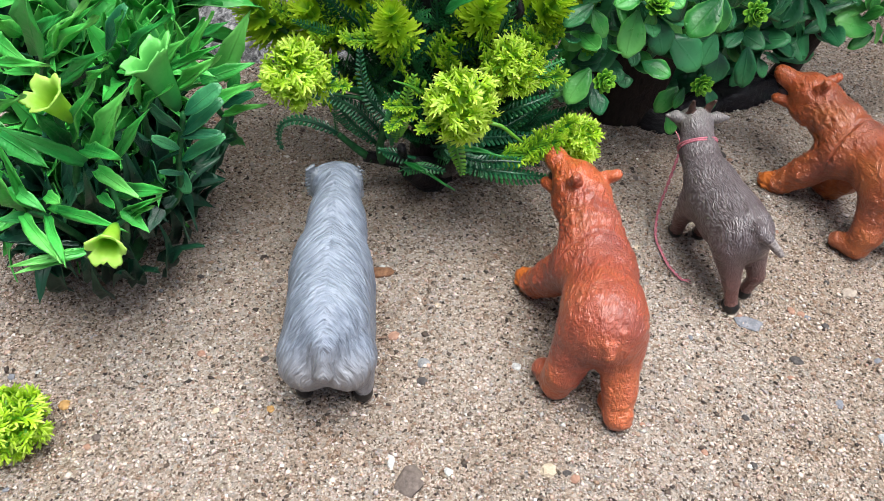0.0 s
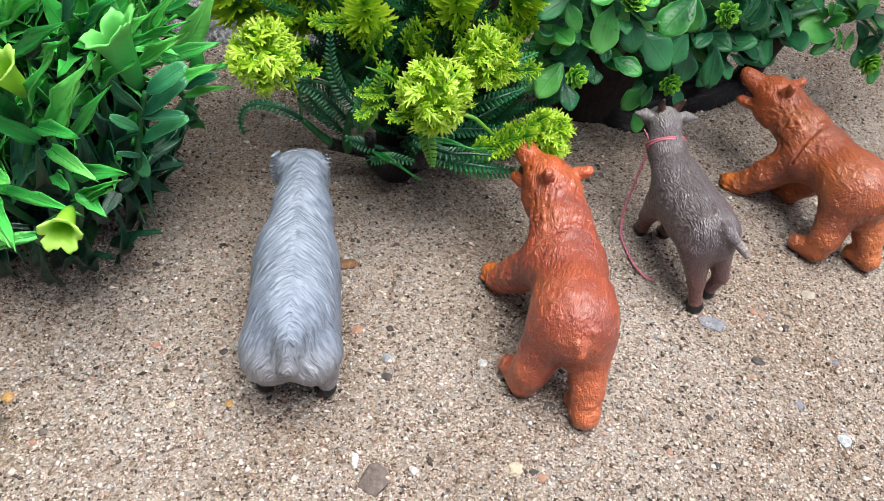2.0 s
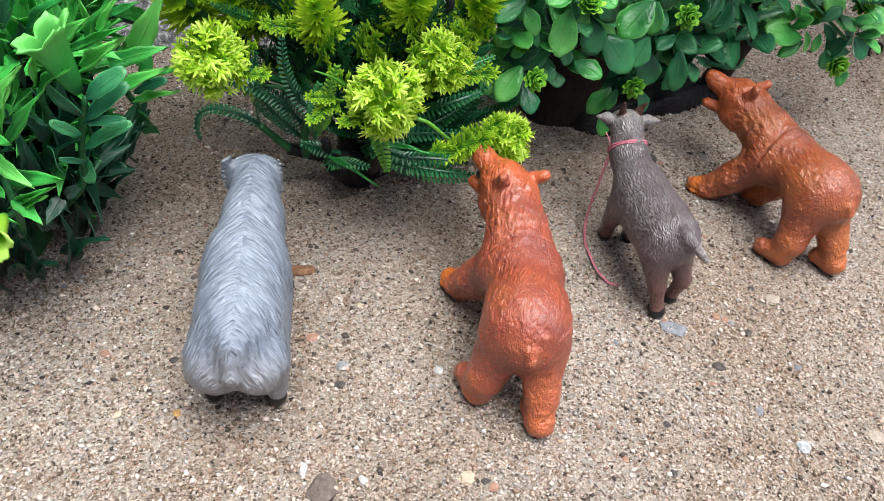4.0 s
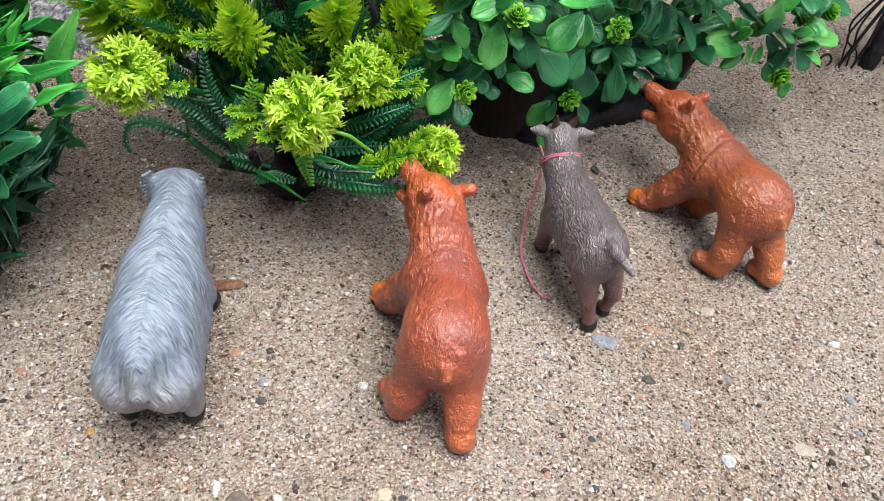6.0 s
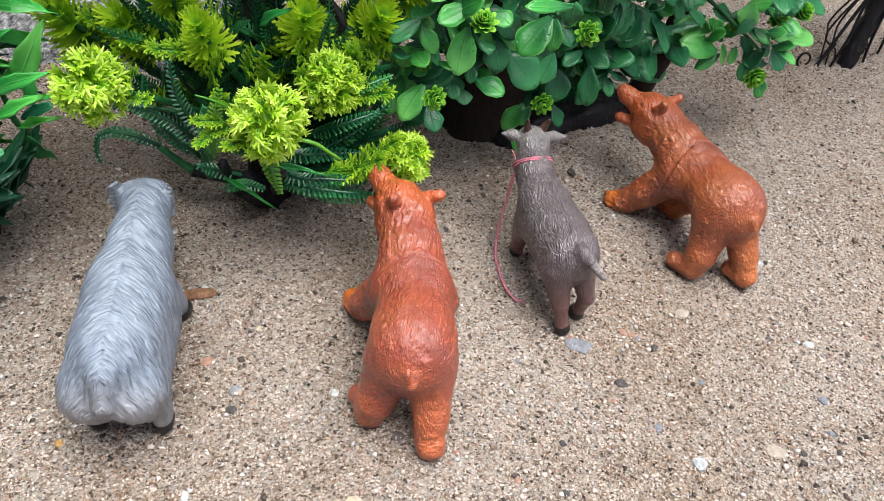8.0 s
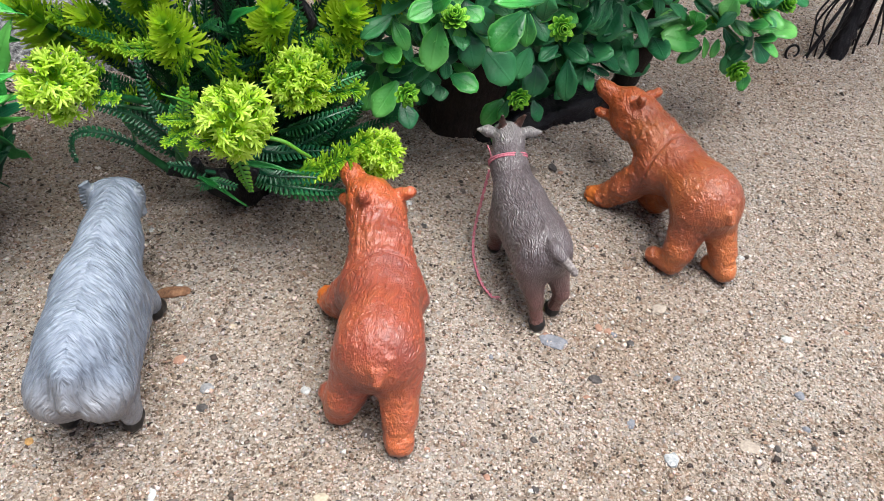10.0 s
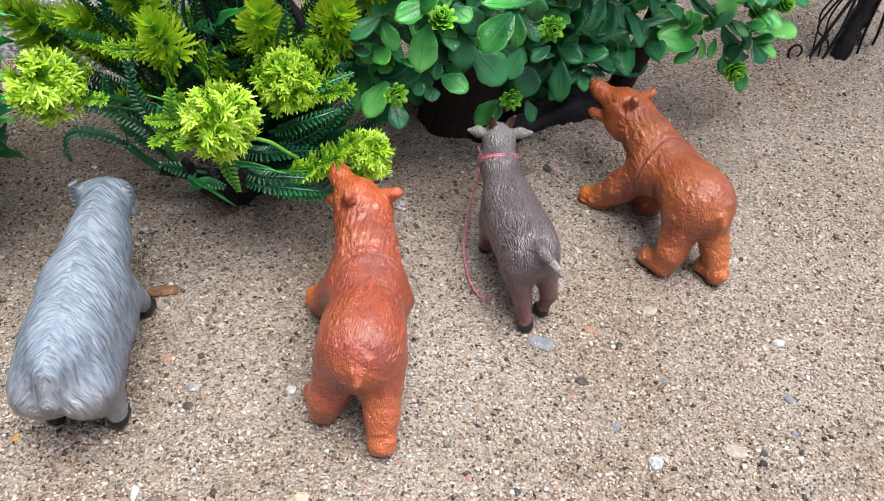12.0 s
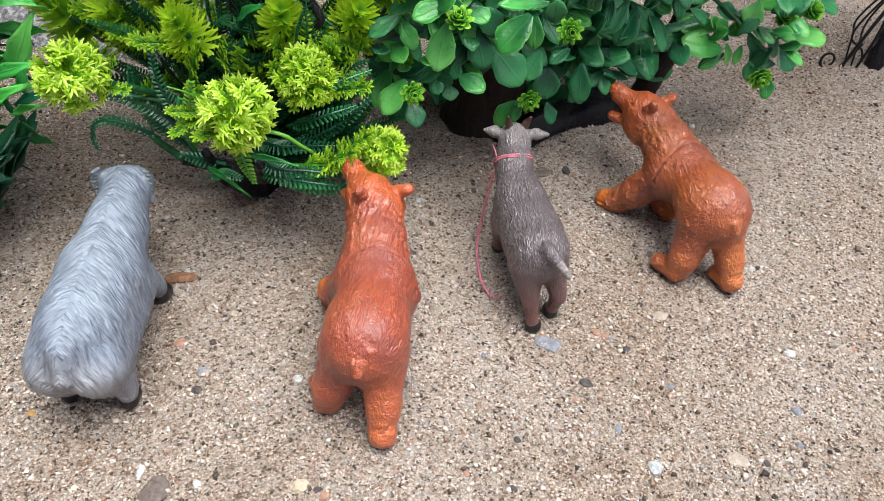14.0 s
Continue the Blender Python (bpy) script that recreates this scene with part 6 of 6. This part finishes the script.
# ---- the black wire-rooted trunk behind ----
def build_wire_tree():
    tree = root_of("wire_rooted_tree", (0.356, 0.488, 0.008), "black artificial tree trunk with thin curled wire roots in sand", "plant")
    rng = random.Random(8)

    def wire(pts, r, name="wire_root"):
        g = Geo()
        line = curve_pts(pts, 8)
        g.tube(line, [r * (1.15 - 0.4 * i / len(line)) for i in range(len(line))], 6)
        hang(name, g.mesh(name, TRUNK), tree)

    g = Geo()
    line = curve_pts([(0.354, 0.487, 0.002), (0.357, 0.491, 0.022), (0.364, 0.500, 0.052), (0.378, 0.516, 0.12), (0.386, 0.525, 0.20)], 8)
    g.tube(line, [0.0060 - 0.001 * i / (len(line) - 1) for i in range(len(line))], 12, wobble=0.16)
    hang("trunk", g.mesh("wire_trunk", TRUNK), tree)
    top = Vector((0.362, 0.500, 0.085))
    for a, e, r in (((0.352, 0.4965, 0.056), (0.3335, 0.4850, 0.010), 0.0012), ((0.354, 0.497, 0.056), (0.3430, 0.4850, 0.010), 0.0010)):
        a, e = Vector(a), Vector(e)
        wire([top, a, a.lerp(e, 0.5) + Vector((rng.uniform(-0.0015, 0.001), -0.001, 0.001)), e, e + Vector((0, -0.001, -0.010))], r)
    for a, e in (((0.368, 0.495, 0.048), (0.3690, 0.4910, 0.010)), ((0.376, 0.497, 0.048), (0.3790, 0.4980, 0.010))):
        a, e = Vector(a), Vector(e)
        wire([top + Vector((0.012, 0.004, 0.004)), a, a.lerp(e, 0.5) + Vector((rng.uniform(-0.002, 0.002), -0.001, 0)), e, e + Vector((0, 0, -0.010))], 0.0010)
    curl = [Vector((0.3240 - 0.0048 * math.cos(a) * (1 - 0.11 * a), 0.4838 + 0.001 * math.sin(a), 0.0190 + 0.0052 * math.sin(a) * (1 - 0.11 * a))) for a in np.linspace(-2.0, 4.4, 18)]
    wire([(0.343, 0.4900, 0.030), (0.3360, 0.487, 0.017), (0.3300, 0.4845, 0.0120), *curl], 0.0009, "curl")
    for pts in (((0.3373, 0.4970, 0.0464), (0.3352, 0.4910, 0.0331), (0.3363, 0.4840, 0.0090)), ((0.3443, 0.4980, 0.0454), (0.3412, 0.4910, 0.0286), (0.3415, 0.4860, 0.0090)), ((0.3358, 0.4930, 0.0372), (0.3452, 0.4900, 0.0244), (0.3469, 0.4870, 0.0095)),
                ((0.3631, 0.5000, 0.0337), (0.3696, 0.5000, 0.0240), (0.3714, 0.5000, 0.0120)), ((0.3673, 0.5030, 0.0376), (0.3706, 0.5020, 0.0256), (0.3788, 0.5020, 0.0130)), ((0.3887, 0.5100, 0.0362), (0.3903, 0.5080, 0.0283), (0.3946, 0.5080, 0.0140))):
        wire([top, *pts], 0.0007)
    # low twig and the unseen leaves that shade the sand
    g = Geo()
    g.tube(curve_pts([(0.384, 0.523, 0.17), (0.35, 0.48, 0.125), (0.30, 0.44, 0.104)], 8), 0.0012, 6)
    hang("branch", g.mesh("twig", STEM), tree)
    crown(tree, (0.350, 0.480, 0.255), (0.110, 0.070, 0.060), 58, ROUND_GEO, (ROUND_DARK, ROUND_LEAF), rng, 1.9)


# ---- stones and bits on the sand ----
def pebble(label, x, y, size, mat, flat=0.55, turn=0.0, seed=0, name="pebble", long=1.0, lift=0.0):
    bm = bmesh.new()
    bmesh.ops.create_icosphere(bm, subdivisions=2, radius=0.5)
    for v in bm.verts:
        k = 1 + 0.34 * fuzz(v.co, 2.1, seed) + 0.14 * fuzz(v.co, 5.3, seed + 4)
        v.co = Vector((v.co.x * long, v.co.y, v.co.z * flat)) * k * size
    me = bpy.data.meshes.new(name)
    bm.to_mesh(me)
    bm.free()
    me.materials.append(mat)
    z = float(sand_height(np.float64(x), np.float64(y)))
    ob = tagged(new(name, me), label, "pebble" if name == "pebble" else name.replace("_", " "))
    ob.matrix_basis = pose(x, y, z + size * flat * lift, 0, 0, turn)
    return ob


def build_pebbles():
    grey = stone_material("grey_stone", (0.12, 0.12, 0.125), (0.30, 0.30, 0.31))
    dark = stone_material("dark_stone", (0.025, 0.022, 0.022), (0.09, 0.08, 0.078))
    pale = stone_material("pale_stone", (0.26, 0.26, 0.26), (0.58, 0.58, 0.57))
    brown = stone_material("brown_stone", (0.07, 0.055, 0.05), (0.155, 0.125, 0.11))
    ochre = stone_material("ochre_stone", (0.26, 0.14, 0.05), (0.46, 0.28, 0.11))
    red = stone_material("red_stone", (0.20, 0.105, 0.075), (0.34, 0.205, 0.15))
    tan = stone_material("tan_stone", (0.32, 0.26, 0.19), (0.47, 0.40, 0.31))
    taupe = stone_material("taupe_stone", (0.22, 0.18, 0.15), (0.36, 0.31, 0.26))
    blue = stone_material("slate_stone", (0.10, 0.105, 0.125), (0.22, 0.225, 0.25))
    speck = stone_material("speckled_stone", (0.20, 0.21, 0.22), (0.52, 0.54, 0.56))
    bark = bark_material("bark_chip", (0.10, 0.046, 0.026), (0.32, 0.17, 0.095), 0.8)
    pebble("light grey pebble beside the grey sheep", 0.001, 0.203, 0.0050, grey, 0.5, 20, 1)
    pebble("dark grey pebble beside a lighter one", 0.001, 0.1945, 0.0042, dark, 0.5, 50, 2)
    pebble("small white stone near the bear's hind foot", 0.0385, 0.2050, 0.0040, pale, 0.6, 10, 3)
    pebble("smooth brown-grey stone half sunk in sand", -0.0005, 0.1500, 0.0110, brown, 0.45, 80, 4, long=1.1)
    pebble("white shell shard lying on the sand", -0.008, 0.1565, 0.0028, pale, 0.5, 100, 5, long=2.2)
    pebble("tiny white chip on the sand", 0.013, 0.1545, 0.0034, pale, 0.5, 0, 6)
    pebble("small ochre stone lying on the sand", -0.055, 0.175, 0.0032, ochre, 0.6, 0, 7)
    pebble("small dark stone beside the sheep", -0.062, 0.199, 0.0030, dark, 0.4, 30, 8, long=1.2)
    pebble("small black angular stone on the sand", 0.156, 0.2185, 0.0044, dark, 0.6, 160, 9, long=1.3)
    pebble("white speckled stone lying on the sand", 0.1800, 0.1815, 0.0062, speck, 0.75, 30, 10)
    pebble("little brick-red stone on the sand", 0.1085, 0.171, 0.0030, red, 0.6, 0, 11)
    pebble("small rounded tan stone on the sand", 0.0490, 0.158, 0.0060, tan, 0.5, 50, 12)
    pebble("small ochre stone at the plant's foot", -0.131, 0.171, 0.0046, ochre, 0.5, 10, 13)
    pebble("flat white chip on the sand", 0.248, 0.247, 0.0042, pale, 0.5, 0, 14, long=1.3)
    pebble("flat taupe stone sunk in the sand", 0.192, 0.261, 0.0064, taupe, 0.4, 20, 15, long=1.2)
    pebble("slate-blue pebble on the open sand", 0.243, 0.216, 0.0046, blue, 0.6, 0, 16)
    pebble("reddish stone beside the sheep", -0.012, 0.216, 0.0046, red, 0.4, 25, 17, long=1.3)
    pebble("small slate chip on the sand", 0.167, 0.197, 0.0036, blue, 0.6, 60, 18, long=1.4)
    pebble("orange pebble in a touching pair", 0.1620, 0.2475, 0.0040, red, 0.5, 0, 19)
    pebble("orange pebble in a touching pair", 0.1660, 0.2458, 0.0038, red, 0.5, 70, 20)
    pebble("flat yellowish stone on the sand", 0.213, 0.189, 0.0066, taupe, 0.4, 170, 21, long=1.5)
    pebble("small dark stone near the orange pair", 0.175, 0.240, 0.0034, dark, 0.5, 0, 22)
    pebble("flat dark stone behind the goat's hoof", 0.1400, 0.2375, 0.0078, blue, 0.26, 165, 23, long=1.6)
    pebble("grey-brown pebble near the orange pair", 0.178, 0.214, 0.0034, taupe, 0.5, 0, 24)
    pebble("dark pebble beside the bear", 0.0800, 0.207, 0.0044, dark, 0.4, 20, 25, long=1.4)
    pebble("brown bark chip lying by the sheep's hoof", -0.0225, 0.2500, 0.0068, bark, 0.45, 8, 26, "bark_chip", 2.1, 0.25)
    pebble("dark chip of bark near the goat", 0.1520, 0.3560, 0.0042, dark, 0.7, 110, 27, "bark_chip", 1.7, 0.3)
    pebble("dark stone in the goat's shade", 0.1400, 0.3540, 0.0080, brown, 0.35, 20, 28, long=1.6)
    pebble("dark stone under the bear", 0.0640, 0.1865, 0.0050, brown, 0.4, 60, 29)
    # middling pebbles strewn about
    r = random.Random(77)
    few = [(dark, "small dark stone on the sand"), (tan, "small tan stone on the sand"), (pale, "small pale stone on the sand"), (brown, "small brown stone on the sand"), (taupe, "small grey-brown stone on the sand"), (red, "small reddish stone on the sand"), (blue, "small slate stone on the sand")]
    for i in range(120):
        m, text = few[i % 7]
        pebble(text, r.uniform(-0.16, 0.34), 0.12 + 0.30 * r.random() ** 1.3, r.uniform(0.0018, 0.0034), m, r.uniform(0.45, 0.8), r.uniform(0, 180), 40 + i, long=r.uniform(1, 1.5))


def build_fallen_flower():
    root = root_of("fallen_pompom", (-0.1395, 0.1535, 0.012), "loose chartreuse pompom flower head lying on the sand", "flower")
    hang("flower_ball", BALLS[1], root, aim((-0.1395, 0.1535, 0.0125), (1, 0.3, 0.2), (0.2, -0.5, 0.9), 1.06))
    g = Geo()
    g.tube(curve_pts([(-0.1425, 0.159, 0.010), (-0.1465, 0.167, 0.006), (-0.1505, 0.174, 0.0015)], 5), [0.0016] * 11, 8)
    hang("stem", g.mesh("stem", STEM), root, None, "short green stem stub")


# ---- the place ----
build_sand()
build_slab()
build_light_blocks()
build_toys()
build_string()
build_grass_plant()
build_fern_bush()
build_round_bush()
build_wire_tree()
build_fallen_flower()
build_pebbles()
scatter_grains(220000, 0.0005, 0.0018, (-0.24, 0.42, 0.10, 0.58), 9, "sand_grains", "loose tan, white and dark grains over the sand")
scatter_grains(22000, 0.0010, 0.0030, (-0.24, 0.42, 0.10, 0.58), 10, "coarse_grains", "larger tan, grey and rust grit lying in the sand", 0.20)
